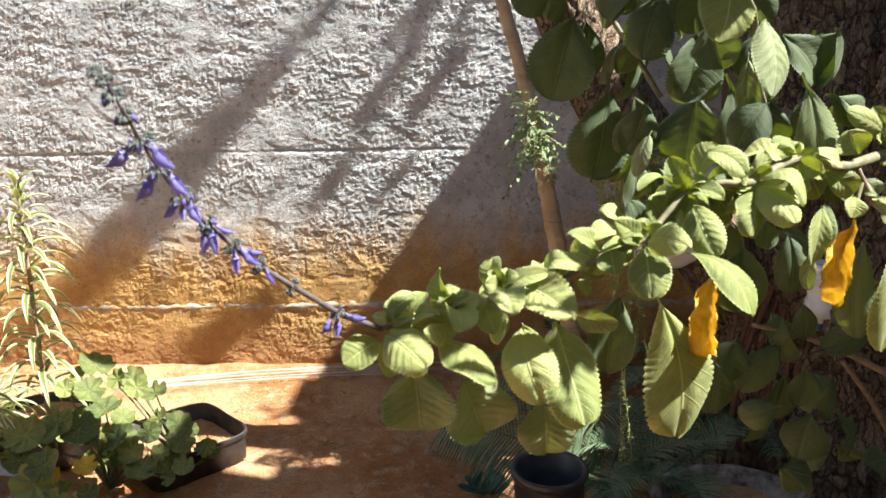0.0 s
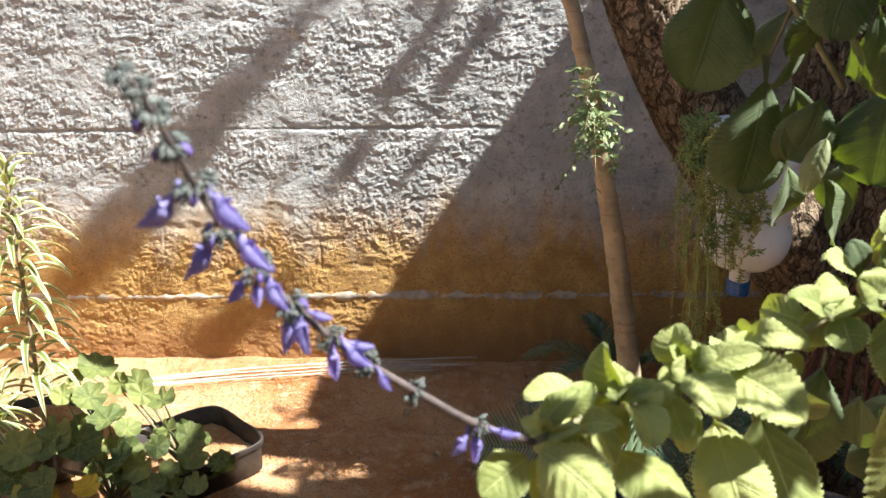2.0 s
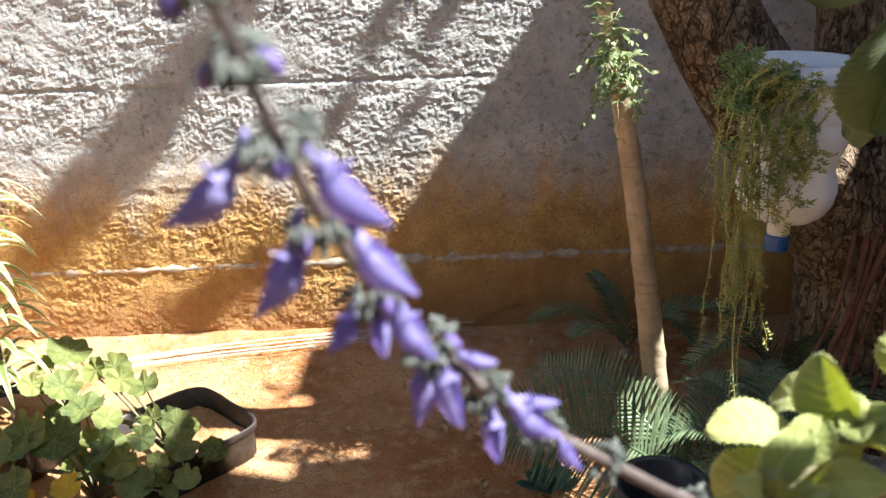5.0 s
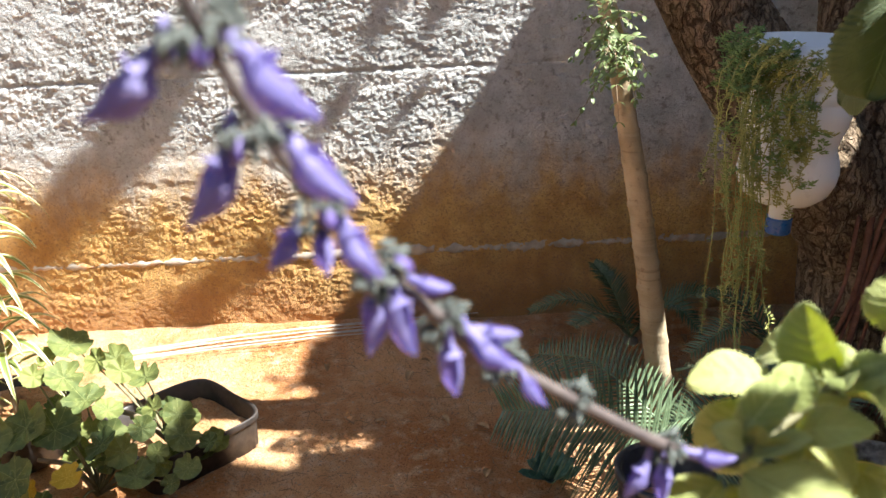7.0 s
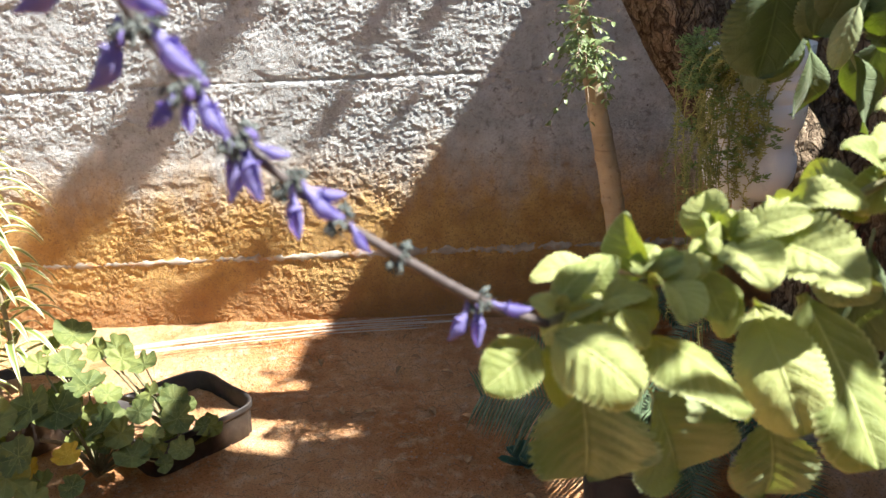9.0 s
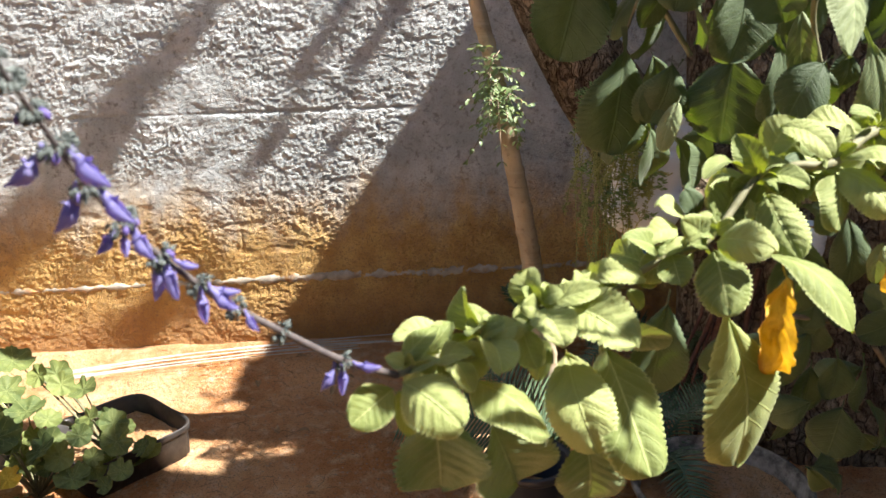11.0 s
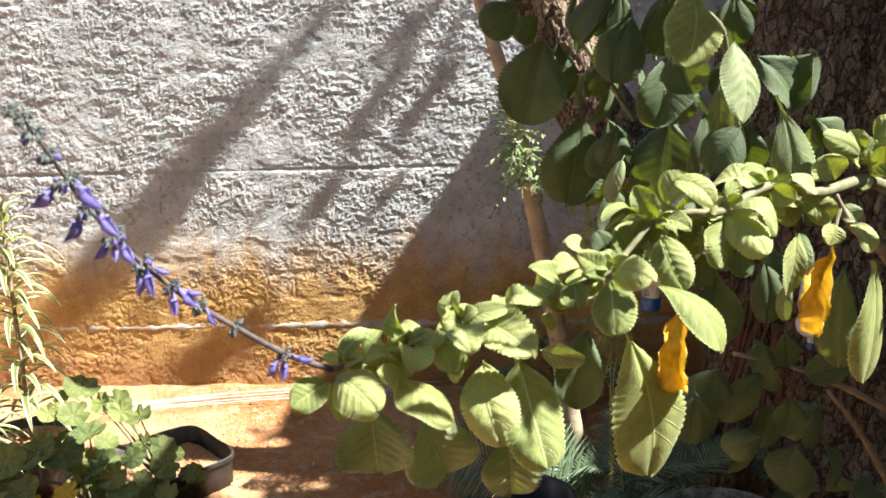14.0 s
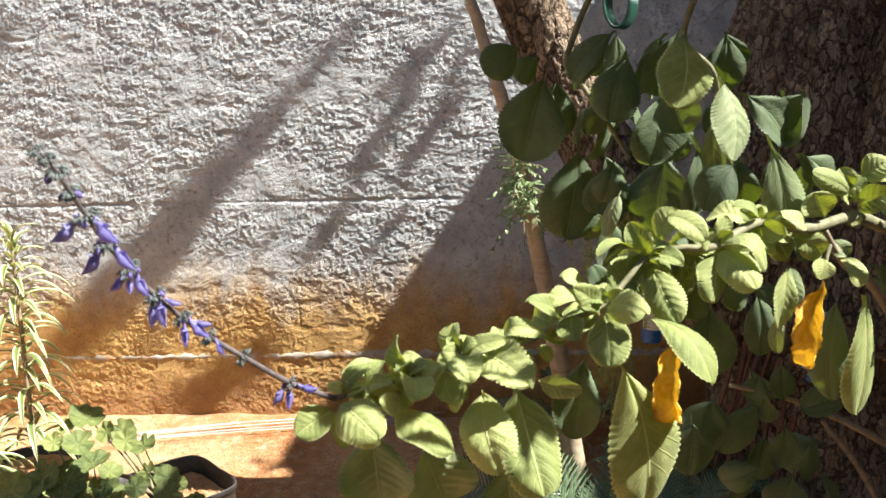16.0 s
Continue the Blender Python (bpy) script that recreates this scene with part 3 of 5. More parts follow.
for (a, b, wa, wb, back, n, size) in WIDE_STREAKS + THIN_STREAKS:
    for i in range(n):
        u = (i + rng.random()) / n
        w = (wa * (1 - u) + wb * u) * max(-1.0, min(1.0, rng.gauss(0, 0.55)))
        dx, dz = b[0] - a[0], b[1] - a[1]
        ln = math.hypot(dx, dz)
        c = Vector(shade_point(a[0] + dx * u - dz / ln * w, a[1] + dz * u + dx / ln * w, back)) + Vector((0, rng.uniform(-0.006, 0.006), 0))
        t = rng.uniform(0, 6.28)
        d = Vector((math.cos(t), rng.uniform(-0.12, 0.12), math.sin(t)))
        s = size * rng.uniform(0.6, 1.1)
        v, f, uv = leaf_data(c - d * s / 2, c + d * s / 2, s * 0.5, (0.1, -1, 0.2), rows=5, cols=2, bulge=0.04, cup=0.04)
        crown.add(v, f, uv)
# more unseen clumps, placed to shade patches of the ground
for (x, y, back, n, sx, sy) in ((-0.72, 2.24, 2.4, 40, 0.14, 0.03), (-0.47, 2.76, 2.5, 16, 0.045, 0.05), (-0.54, 2.10, 2.55, 60, 0.08, 0.05)):
    c = Vector((x, y, 0.0)) - SUN_REACH * back
    h = crown_leaves(n, c, (sx, sy, 0.09), 0.075, int(1000 * (x + 9)))
    crown.add(h.v, h.f, h.uv)
# unseen low leaves added over the right corner to darken it
rng = random.Random(77)
for i in range(2600):
    x, y, z = rng.uniform(0.7, 1.88), rng.uniform(1.4, 3.1), rng.uniform(1.95, 3.4)
    slant = z - 1.447 * x
    if slant > 0.12 or -0.62 < slant < -0.12:
        continue
    c = Vector((x, y, z))
    d = Vector((rng.uniform(-1, 1), rng.uniform(-1, 1), rng.uniform(-0.9, 0.2))).normalized()
    ln = rng.uniform(0.11, 0.18)
    v, f, uv = leaf_data(c, c + d * ln, ln * 0.5, (rng.uniform(-1, 1), rng.uniform(-1, 1), 1.2), rows=4, cols=2)
    crown.add(v, f, uv)
# unseen high leaves added overhead to cut the sky light
for i in range(2200):
    x, y, z = rng.uniform(-1.2, 1.6), rng.uniform(0.2, 3.4), rng.uniform(5.6, 7.4)
    if z - 1.447 * x < 4.6:
        continue
    c = Vector((x, y, z))
    d = Vector((rng.uniform(-1, 1), rng.uniform(-1, 1), rng.uniform(-0.6, 0.2))).normalized()
    ln = rng.uniform(0.16, 0.28)
    v, f, uv = leaf_data(c, c + d * ln, ln * 0.5, (rng.uniform(-.7, .7), rng.uniform(-.7, .7), 1.2), rows=4, cols=2)
    crown.add(v, f, uv)
tagged(part("crown", crown.mesh("crown"), LEAF_SHADE, tree), kind="stuff")

# ---- young tree with a smooth ringed stem ----
young = thing("young_tree", (0.485, 2.345, 0.0), "slender young tree with smooth tan ringed bark", "tree")
stem_line = spline([(0.475, 2.35, -0.05), (0.463, 2.345, 0.05), (0.430, 2.335, 0.27), (0.398, 2.325, 0.48), (0.363, 2.315, 0.68), (0.323, 2.31, 0.88), (0.290, 2.305, 1.04), (0.243, 2.30, 1.22), (0.200, 2.30, 1.36), (0.118, 2.30, 1.62)], 220)


def ring_relief(a, run, r):
    beat = np.mod(run * 9.5 + 0.25 * np.sin(a), 1.0)
    return 0.0034 * np.exp(-((beat - 0.5) / 0.05) ** 2) + 0.002 * perlin(a * 1.5, run * 20, 61) + 0.0012 * perlin(a * 3, run * 60, 62)


tube("trunk", stem_line, np.interp(np.linspace(0, 1, 220), [0, 0.05, 0.25, 0.55, 1], [0.038, 0.032, 0.029, 0.0215, 0.013]), RINGED, young, 26, ring_relief)


def sprig(heap, stalks, start, out, seed, pairs=9, leaflet=0.014):
    """A feathered leaf: a thin stalk with small oval leaflets in pairs."""
    rng = random.Random(seed)
    start, out = Vector(start), Vector(out)
    pts = [start + out * u + Vector((0, 0, -0.35 * out.length * u * u)) for u in np.linspace(0, 1, pairs + 1)]
    v, f = tube_data([tuple(p) for p in pts], np.linspace(0.0016, 0.0007, len(pts)), 4)
    stalks.add(v, f)
    side = out.cross(Vector((0, 0, 1))).normalized()
    for i in range(1, pairs + 1):
        for s in (-1, 1):
            d = (side * s + out.normalized() * 0.5 + Vector((rng.uniform(-.4, .4), rng.uniform(-.4, .4), rng.uniform(-1.1, 0.1)))).normalized()
            ln = leaflet * rng.uniform(0.7, 1.25)
            v, f, uv = leaf_data(pts[i], pts[i] + d * ln, ln * 0.36, (rng.uniform(-.8, .8), rng.uniform(-1, 0), 0.8), rows=4, cols=2)
            heap.add(v, f, uv)


leaflets, stalks = Heap(), Heap()
rng = random.Random(5)
for i in range(46):
    c = stem_line[int(rng.uniform(131, 154))]
    a = rng.uniform(0, 6.28)
    sprig(leaflets, stalks, (c[0] + rng.uniform(-.018, .018), c[1] - 0.02, c[2] + rng.uniform(-.02, .03)), (math.cos(a) * rng.uniform(.03, .08) - 0.014, math.sin(a) * .06 - 0.02, rng.uniform(-.08, .04)), i, rng.randint(4, 6), 0.021)
tagged(part("side_shoot", leaflets.mesh("side_shoot"), SPRIG, young, "tuft of small lance-shaped leaflets"), kind="stuff")
tagged(part("leaf_stalk", stalks.mesh("leaf_stalk"), WOODY, young), kind="stuff")

# ---- bottle planters on the tree ----
def bottle_planter(at, lean, scale, tall, label):
    """A milky drink bottle hung upside down with its bottom cut off."""
    ob = thing("bottle_planter", at, label, "planter")
    prof = [(0.018, -0.03), (0.021, -0.028), (0.022, 0.0), (0.030, 0.004), (0.058, 0.011), (0.078, 0.028), (0.089, 0.052), (0.0925, 0.073), (0.090, 0.093), (0.083, 0.112), (0.081, 0.124), (0.085, 0.140), (0.093, 0.163), (0.0965, 0.185)]
    for z in (0.205, 0.232, 0.259):
        prof += [(0.097, z), (0.0935, z + 0.006), (0.0935, z + 0.009), (0.097, z + 0.015)]
    prof += [(0.0975, 0.318), (0.0945, 0.318), (0.093, 0.26), (0.093, 0.19), (0.078, 0.124), (0.088, 0.073), (0.05, 0.015)]
    v, f = lathe_data([(r * scale, z * tall) for r, z in prof], 40, lambda a: 1 + 0.05 * abs(math.cos(2 * a)))
    body = part("bottle_body", mesh_of("bottle_body", v, f), WHITE_PLASTIC, None, "milky white plastic bottle body")
    body.parent = ob
    cap_prof = [(0.0, -0.062), (0.022, -0.062), (0.024, -0.060)] + [(0.024 + (0.0008 if i % 2 else 0), -0.058 + i * 0.003) for i in range(10)] + [(0.024, -0.028), (0.0, -0.028)]
    v, f = lathe_data([(r * scale, z * tall) for r, z in cap_prof], 36)
    cap = part("cap", mesh_of("cap", v, f), BLUE_PLASTIC, None, "blue ribbed screw cap")
    cap.parent = ob
    v, f = lathe_data([(0.0, 0.292 * tall), (0.05 * scale, 0.296 * tall), (0.0925 * scale, 0.290 * tall)], 24)
    fill = part("soil_fill", mesh_of("soil_fill", v, f), SOIL, None)
    fill.parent = ob
    ob.matrix_basis = Matrix.Translation(at) @ Euler([radians(a) for a in lean]).to_matrix().to_4x4()
    return ob


bottle_planter((0.598, 2.12, 0.695), (3, 0, 20), 1.0, 1.0, "upside-down milky plastic bottle planter with blue cap")
bottle_planter((1.005, 2.14, 0.545), (3, 4, 50), 0.45, 0.45, "second white bottle planter with blue cap on the trunk")

# ---- trailing succulent in the bottle ----
trailing = thing("trailing_succulent", (0.58, 2.12, 0.99), "long trailing needle-leaved succulent spilling from the bottle", "plant")
runners, needles = Heap(), Heap()
rng = random.Random(12)


def needle_run(pts, step, size, heap, rng):
    pts = np.array(pts)
    for i in range(len(pts) - 1):
        for k in range(step):
            p = Vector(pts[i] + (pts[i + 1] - pts[i]) * (k / step))
            a = rng.uniform(0, 6.28)
            d = Vector((math.cos(a), math.sin(a), rng.uniform(-0.2, 0.8))).normalized()
            ln = size * rng.uniform(0.6, 1.2)
            s = d.cross(Vector((0, 0, 1))).normalized() * ln * 0.13
            u = d.cross(s).normalized() * ln * 0.13
            e = p + d * ln
            m = p + d * ln * 0.55
            heap.add([p, m + s, m + u, m - s, m - u, e], [(0, 1, 2), (0, 2, 3), (0, 3, 4), (0, 4, 1), (5, 2, 1), (5, 3, 2), (5, 4, 3), (5, 1, 4)])


for i in range(44):
    u = rng.random() ** 1.2
    x0, y0, z0 = 0.50 + 0.14 * u, 2.06 + rng.uniform(-.05, .06), 1.005 + rng.uniform(-.03, .02) - 0.05 * u
    xo = 0.432 + 0.135 * u + rng.uniform(-.02, .02)
    drop = rng.uniform(0.12, 0.50) if u < 0.55 else rng.uniform(0.04, 0.20)
    if rng.random() < 0.26 and u < 0.6:
        drop = rng.uniform(0.62, 0.78)
    y1 = 2.005 + rng.uniform(-.03, .03)
    pts = [(x0, y0, z0), (0.5 * (x0 + xo), y0 - 0.05, z0 + 0.015), (xo, y1, z0 - 0.06), (xo + rng.uniform(-.02, .02), y1, z0 - 0.06 - 0.5 * drop), (xo + rng.uniform(-.03, .03), y1 + rng.uniform(-.02, .02), z0 - 0.06 - drop)]
    line = spline(pts, 26)
    line = line + np.cumsum(np.array([[rng.gauss(0, .0042), rng.gauss(0, .0016), 0] for _ in range(26)]), axis=0)
    v, f = tube_data(line, np.linspace(0.0015, 0.0009, 26), 4)
    runners.add(v, f)
    needle_run(line[3:], 6, 0.0105, needles, rng)
    needle_run(line[-3:], 7, 0.012, needles, rng)
bush = Heap()
for i in range(150):
    u = rng.random() ** 2.2
    p = np.array((0.446 + 0.125 * u, 2.01 + rng.uniform(-.03, .10), 0.995 - 0.02 * u + rng.uniform(-.07, .03) * (1 - 0.7 * u)))
    if rng.random() < 0.16:
        p = np.array((0.52 + rng.uniform(-.09, .07), 1.99 + rng.uniform(-.02, .02), 0.93 - rng.uniform(0, .17)))
    q = p + np.array((rng.uniform(-.03, .03), rng.uniform(-.03, .01), rng.uniform(-.03, .04)))
    needle_run(spline([tuple(p), tuple((p + q) / 2 + np.array((0, 0, .006))), tuple(q)], 5), 6, 0.013, bush, rng)
tagged(part("runner", runners.mesh("runner"), SEDUM_OLD, trailing, "yellowish thread-like runners"), kind="stuff")
tagged(part("needles", needles.mesh("needles"), SEDUM_OLD, trailing), kind="stuff")
tagged(part("leafy_top", bush.mesh("leafy_top"), SEDUM, trailing, "dense bluish-green leafy top"), kind="stuff")

# ---- reddish roots and dry stalks beside the trunk ----
rng = random.Random(8)
for i in range(9):
    x = 0.78 + 0.03 * i
    pts = [(x + 0.10, 2.33, 0.62 + rng.uniform(-.05, .08)), (x + 0.03 + rng.uniform(-.02, .02), 2.27, 0.42), (x + rng.uniform(-.05, .03), 2.25, 0.2), (x - 0.04 + rng.uniform(-.04, .04), 2.25, ground_z(x, 2.25) - 0.01)]
    root = tube("hanging_root", spline(pts, 18), np.linspace(0.009, 0.004, 18) * rng.uniform(0.6, 1.3), RED_ROOT, None, 6)
    tagged(root, "thin reddish hanging root beside the trunk", "root", "roots beside the trunk")

# ---- cycads under the trees ----
def frond(parent, root, tip, arch, leaf_len, seed, lean=0.0, pairs=38):
    """One arching feather leaf of a cycad."""
    rng = random.Random(seed)
    root, tip = Vector(root), Vector(tip)
    run = tip - root
    pts = spline([tuple(root + run * u + Vector((0, 0, arch * 4 * u * (1 - u)))) for u in (0, 0.3, 0.65, 1)], pairs + 1)
    heap = Heap()
    stalk = tube("frond", pts, np.linspace(0.0042, 0.0012, len(pts)), CYCAD, parent, 6)
    t, _, _ = frames_of(pts)
    for i in range(4, pairs + 1):
        u = i / pairs
        d = Vector(t[i])
        side = d.cross(Vector((0, -lean, 1))).normalized()
        up = side.cross(d).normalized()
        for s in (-1, 1):
            ln = leaf_len * (0.35 + 0.65 * math.sin(math.pi * min(1, 0.12 + 0.86 * u) ** 0.8)) * rng.uniform(0.9, 1.08)
            w = (side * s * 0.86 + d * 0.45 + up * rng.uniform(0.10, 0.32)).normalized()
            p = Vector(pts[i])
            q = p + w * ln + Vector((0, 0, -0.12 * ln))
            n = w.cross(d).normalized() * (0.0004)
            h = d * 0.0032
            m = p.lerp(q, 0.5) + Vector((0, 0, 0.05 * ln))
            heap.add([p - h, p + h, m - h * 1.1, m + h * 1.1 + n, q, m + up * 0.0018], [(0, 1, 5), (0, 5, 2), (1, 3, 5), (2, 5, 4), (5, 3, 4)])
    tagged(part("frond_blade", heap.mesh("frond_blade", False), CYCAD, stalk), kind="stuff")
    return stalk


def cycad(at, fronds, label, seed):
    ob = thing("cycad", at, label, "cycad", "cycads under the trees")
    heap = Heap()
    v, f = lathe_data([(0.0, -0.05), (0.03, -0.04), (0.033, 0.01), (0.024, 0.045), (0.0, 0.056)], 14)
    heap.add([(p[0] + at[0], p[1] + at[1], p[2] + at[2]) for p in v], f)
    part("caudex", heap.mesh("caudex"), WOODY, ob)
    for i, (dx, dy, dz, arch, ln, *lean) in enumerate(fronds):
        a = Vector(at) + Vector((0, 0, 0.05))
        frond(ob, a, a + Vector((dx, dy, dz)), arch, ln, seed + i, *lean)
    return ob


cycad((0.47, 2.13, 0.0), [(-0.43, -0.01, 0.205, 0.06, 0.20, 1.1, 52), (-0.30, 0.36, 0.14, 0.10, 0.14, 0.5, 44), (0.20, 0.28, 0.12, 0.09, 0.11), (0.36, 0.05, 0.10, 0.09, 0.11), (0.25, -0.14, 0.05, 0.08, 0.10), (0.0, -0.22, 0.04, 0.08, 0.10)], "dark green cycad with stiff feathered fronds on the soil", 100)
cycad((0.52, 2.90, -0.035), [(-0.32, -0.02, 0.12, 0.08, 0.09), (-0.22, -0.20, 0.15, 0.06, 0.09), (-0.10, 0.10, 0.22, 0.04, 0.09), (0.16, -0.18, 0.10, 0.10, 0.09), (0.30, -0.05, 0.12, 0.09, 0.09)], "small cycad growing against the wall foot", 200)
cycad((0.85, 2.48, 0.0), [(-0.30, -0.06, 0.16, 0.12, 0.10), (-0.20, 0.20, 0.20, 0.10, 0.10), (-0.18, -0.24, 0.10, 0.10, 0.10), (0.08, -0.32, 0.10, 0.10, 0.10), (0.28, -0.24, 0.10, 0.10, 0.10), (0.02, -0.15, 0.28, 0.05, 0.10)], "dark cycad at the foot of the tree", 300)


cycad((0.66, 2.12, 0.0), [(-0.28, 0.05, 0.10, 0.09, 0.10), (-0.24, -0.16, 0.06, 0.08, 0.10), (0.05, 0.30, 0.16, 0.10, 0.10), (0.26, 0.10, 0.12, 0.10, 0.10), (-0.14, 0.26, 0.14, 0.10, 0.10), (0.02, -0.26, 0.05, 0.09, 0.10)], "dark cycad between the pots", 400)


# ---- pots ----
def round_pot(name, at, radius, height, material, label, taper=0.82, rim=0.008, squash=lambda a: 1.0, soil=0.8, turn=0.0):
    ob = thing(name, at, label, "pot")
    h, r = height, radius
    prof = [(0.0, 0.0), (r * taper - 0.006, 0.0), (r * taper, 0.004), (r * 0.97, h - 0.022), (r * 0.975, h - 0.02), (r + rim * 0.5, h - 0.018), (r + rim, h - 0.012), (r + rim, h - 0.003), (r + rim * 0.6, h), (r - 0.003, h), (r - 0.008, h - 0.004), (r * taper - 0.004, 0.02)]
    v, f = lathe_data(prof, 72, squash)
    shell = part("pot_shell", mesh_of("pot_shell", v, f), material)
    shell.parent = ob
    n = 18
    v, f = lathe_data([(0.0001, 0.012)] + [((r - 0.006) * (taper + (1 - taper) * soil) * i / n, 0.006 * math.sin(3.7 * i) + 0.004 * (i % 2)) for i in range(1, n + 1)], 40, squash)
    v = [(x, y, z + h * soil + 0.006 * noise.noise((x * 60, y * 60, 3.0))) for x, y, z in v]
    fill = part("potting_soil", mesh_of("potting_soil", v, f), SOIL)
    fill.parent = ob
    ob.rotation_euler[2] = turn
    return ob


boxy = lambda a: 1.0 / (abs(math.cos(a)) ** 6 + abs(math.sin(a)) ** 6) ** (1 / 6)
round_pot("grow_bag", (-0.775, 2.42, 0.0), 0.158, 0.100, BLACK_PLASTIC, "low black plastic grow bag filled with soil", 0.96, 0.001, lambda a: boxy(a + 0.80) * (1 + 0.015 * math.sin(3 * a + 1) + 0.010 * math.sin(7 * a)), 0.45)
round_pot("plant_pot", (-1.22, 2.44, 0.0), 0.16, 0.15, BLACK_PLASTIC, "black plastic pot under the variegated plant", 0.8)
round_pot("plant_pot", (-1.17, 2.05, 0.0), 0.11, 0.13, GREY_PLASTIC, "pale grey plastic pot under the geranium", 0.85)
round_pot("plant_pot", (0.285, 1.78, 0.0), 0.080, 0.335, BLUE_BLACK, "tall blue-black plastic nursery pot in the shade", 0.80, 0.005, soil=0.72)
round_pot("cement_pot", (0.745, 1.90, 0.0), 0.195, 0.16, POT_STONE, "weathered mottled cement pot with a thick rim", 0.8, 0.006, soil=0.72)

# ---- small succulent by the pots ----
rosette = thing("succulent", (0.155, 2.19, ground_z(0.155, 2.19)), "small blue-green succulent rosette on the soil", "succulent")
BLUE_LEAF = plain_material("blue_green_leaf", (0.05, 0.14, 0.11), (0.10, 0.22, 0.17), 60, 0.55)
rng = random.Random(31)
for i in range(18):
    a = i * 2.4
    r = 0.03 + 0.028 * (i / 18)
    b = Vector((0.155, 2.19, 0.02))
    tipp = b + Vector((math.cos(a) * r * 1.4, math.sin(a) * r, 0.065 - 0.045 * i / 18))
    v, f, uv = leaf_data(b, tipp, 0.026, (0, -0.3, 1), bulge=-0.1, cup=0.2, rows=8, cols=4)
    part("leaf", mesh_of("leaf", v, f, True, uv), BLUE_LEAF, rosette)

# ---- wires lying along the wall foot ----
rng = random.Random(4)
for i in range(6):
    y0, y1 = 2.865 + 0.014 * i, 2.99 + 0.021 * i
    x0, x1 = -1.16 + rng.uniform(-.06, .06), 0.03 + rng.uniform(-.16, .05)
    pts = [(x0, y0, 0.030), (x0 + 0.35 * (x1 - x0), y0 + 0.45 * (y1 - y0), 0.036), (x0 + 0.7 * (x1 - x0), y0 + 0.8 * (y1 - y0), 0.034), (x1, y1, 0.028 + 0.012 * rng.random())]
    wire = tube("steel_wire", spline([(x, y, z + max(0, ground_z(x, y) - 0.012)) for x, y, z in pts], 24), 0.0019, ROD, None, 7)
    tagged(wire, "straight pale steel wire lying along the wall foot", "wire", "wires along the wall")

# ---- variegated plant ----
def variegated(at, heights, lean, leaf_len, label, seed):
    rng = random.Random(seed)
    ob = thing("variegated_plant", at, label, "plant")
    base = Vector(at)
    pts = spline([tuple(base + Vector((lean[0] * u, lean[1] * u, heights * u))) for u in (0, 0.35, 0.7, 1)], 30)
    tube("stem", pts, np.linspace(0.0075, 0.0045, 30), WOODY, ob, 8)
    n = 92
    for i in range(n):
        u = 0.16 + 0.84 * i / n
        p = Vector(pts[min(29, int(u * 29.99))])
        a = i * 2.399 + rng.uniform(-.3, .3)
        ln = leaf_len * rng.uniform(0.8, 1.15) * (1.0 if u < 0.85 else 0.75)
        up = 0.10 + 1.1 * max(0, u - 0.85) * 6 + rng.uniform(-0.2, 0.15)
        d = Vector((math.cos(a), math.sin(a), up)).normalized()
        q = p + d * ln + Vector((0, 0, -0.42 * ln * (1 - 0.8 * max(0, u - 0.8) * 5)))
        v, f, uv = leaf_data(p, q, 0.019, (0, 0, 1) if abs(d.z) < 0.9 else (0, -1, 0), bulge=0.26, cup=0.18, rows=12, cols=4, power=(0.35, 0.7))
        part("leaf", mesh_of("leaf", v, f, True, uv), STRIPED, ob)
    return ob


variegated((-1.195, 2.44, 0.11), 0.73, (0.0, 0.02), 0.15, "upright variegated plant with cream-edged arching leaves", 3)
variegated((-1.285, 2.26, 0.02), 0.28, (0.02, 0.0), 0.15, "low variegated shoot with cream-edged leaves", 9)

# ---- geranium ----
GERANIUM_BACK = [
    (-1.027, 2.450, 0.310, 0.123),
    (-1.008, 2.350, 0.269, 0.110),
    (-0.947, 2.400, 0.282, 0.075),
    (-0.881, 2.380, 0.262, 0.084),
    (-0.806, 2.330, 0.270, 0.091),
    (-0.934, 2.280, 0.244, 0.106),
    (-0.870, 2.250, 0.231, 0.090),
    (-0.946, 2.150, 0.246, 0.130),
    (-1.012, 2.150, 0.256, 0.122),
    (-1.080, 2.120, 0.243, 0.109),
    (-1.081, 2.080, 0.193, 0.108),
    (-0.855, 2.150, 0.203, 0.085),
    (-0.778, 2.200, 0.206, 0.065),
    (-0.770, 2.250, 0.228, 0.075),
]
GERANIUM_FRONT = [
    (-0.706, 2.240, 0.215, 0.088),
    (-0.691, 2.200, 0.184, 0.084),
    (-0.737, 2.160, 0.168, 0.057),
    (-0.765, 2.130, 0.143, 0.077),
    (-0.665, 2.130, 0.144, 0.076),
    (-0.633, 2.200, 0.161, 0.057),
    (-0.994, 2.040, 0.199, 0.100),
    (-1.020, 2.020, 0.158, 0.115),
    (-1.081, 2.350, 0.273, 0.081),
    (-1.071, 2.420, 0.292, 0.077),
    (-0.697, 2.100, 0.124, 0.049),
    (-0.910, 2.430, 0.269, 0.081),
    (-0.866, 2.000, 0.141, 0.062),
    (-0.948, 1.980, 0.126, 0.081),
    (-1.165, 2.200, 0.201, 0.089),
]
GERANIUM_YELLOWED = [
    (-0.975, 2.050, 0.160, 0.062),
    (-0.895, 2.060, 0.185, 0.068),
]


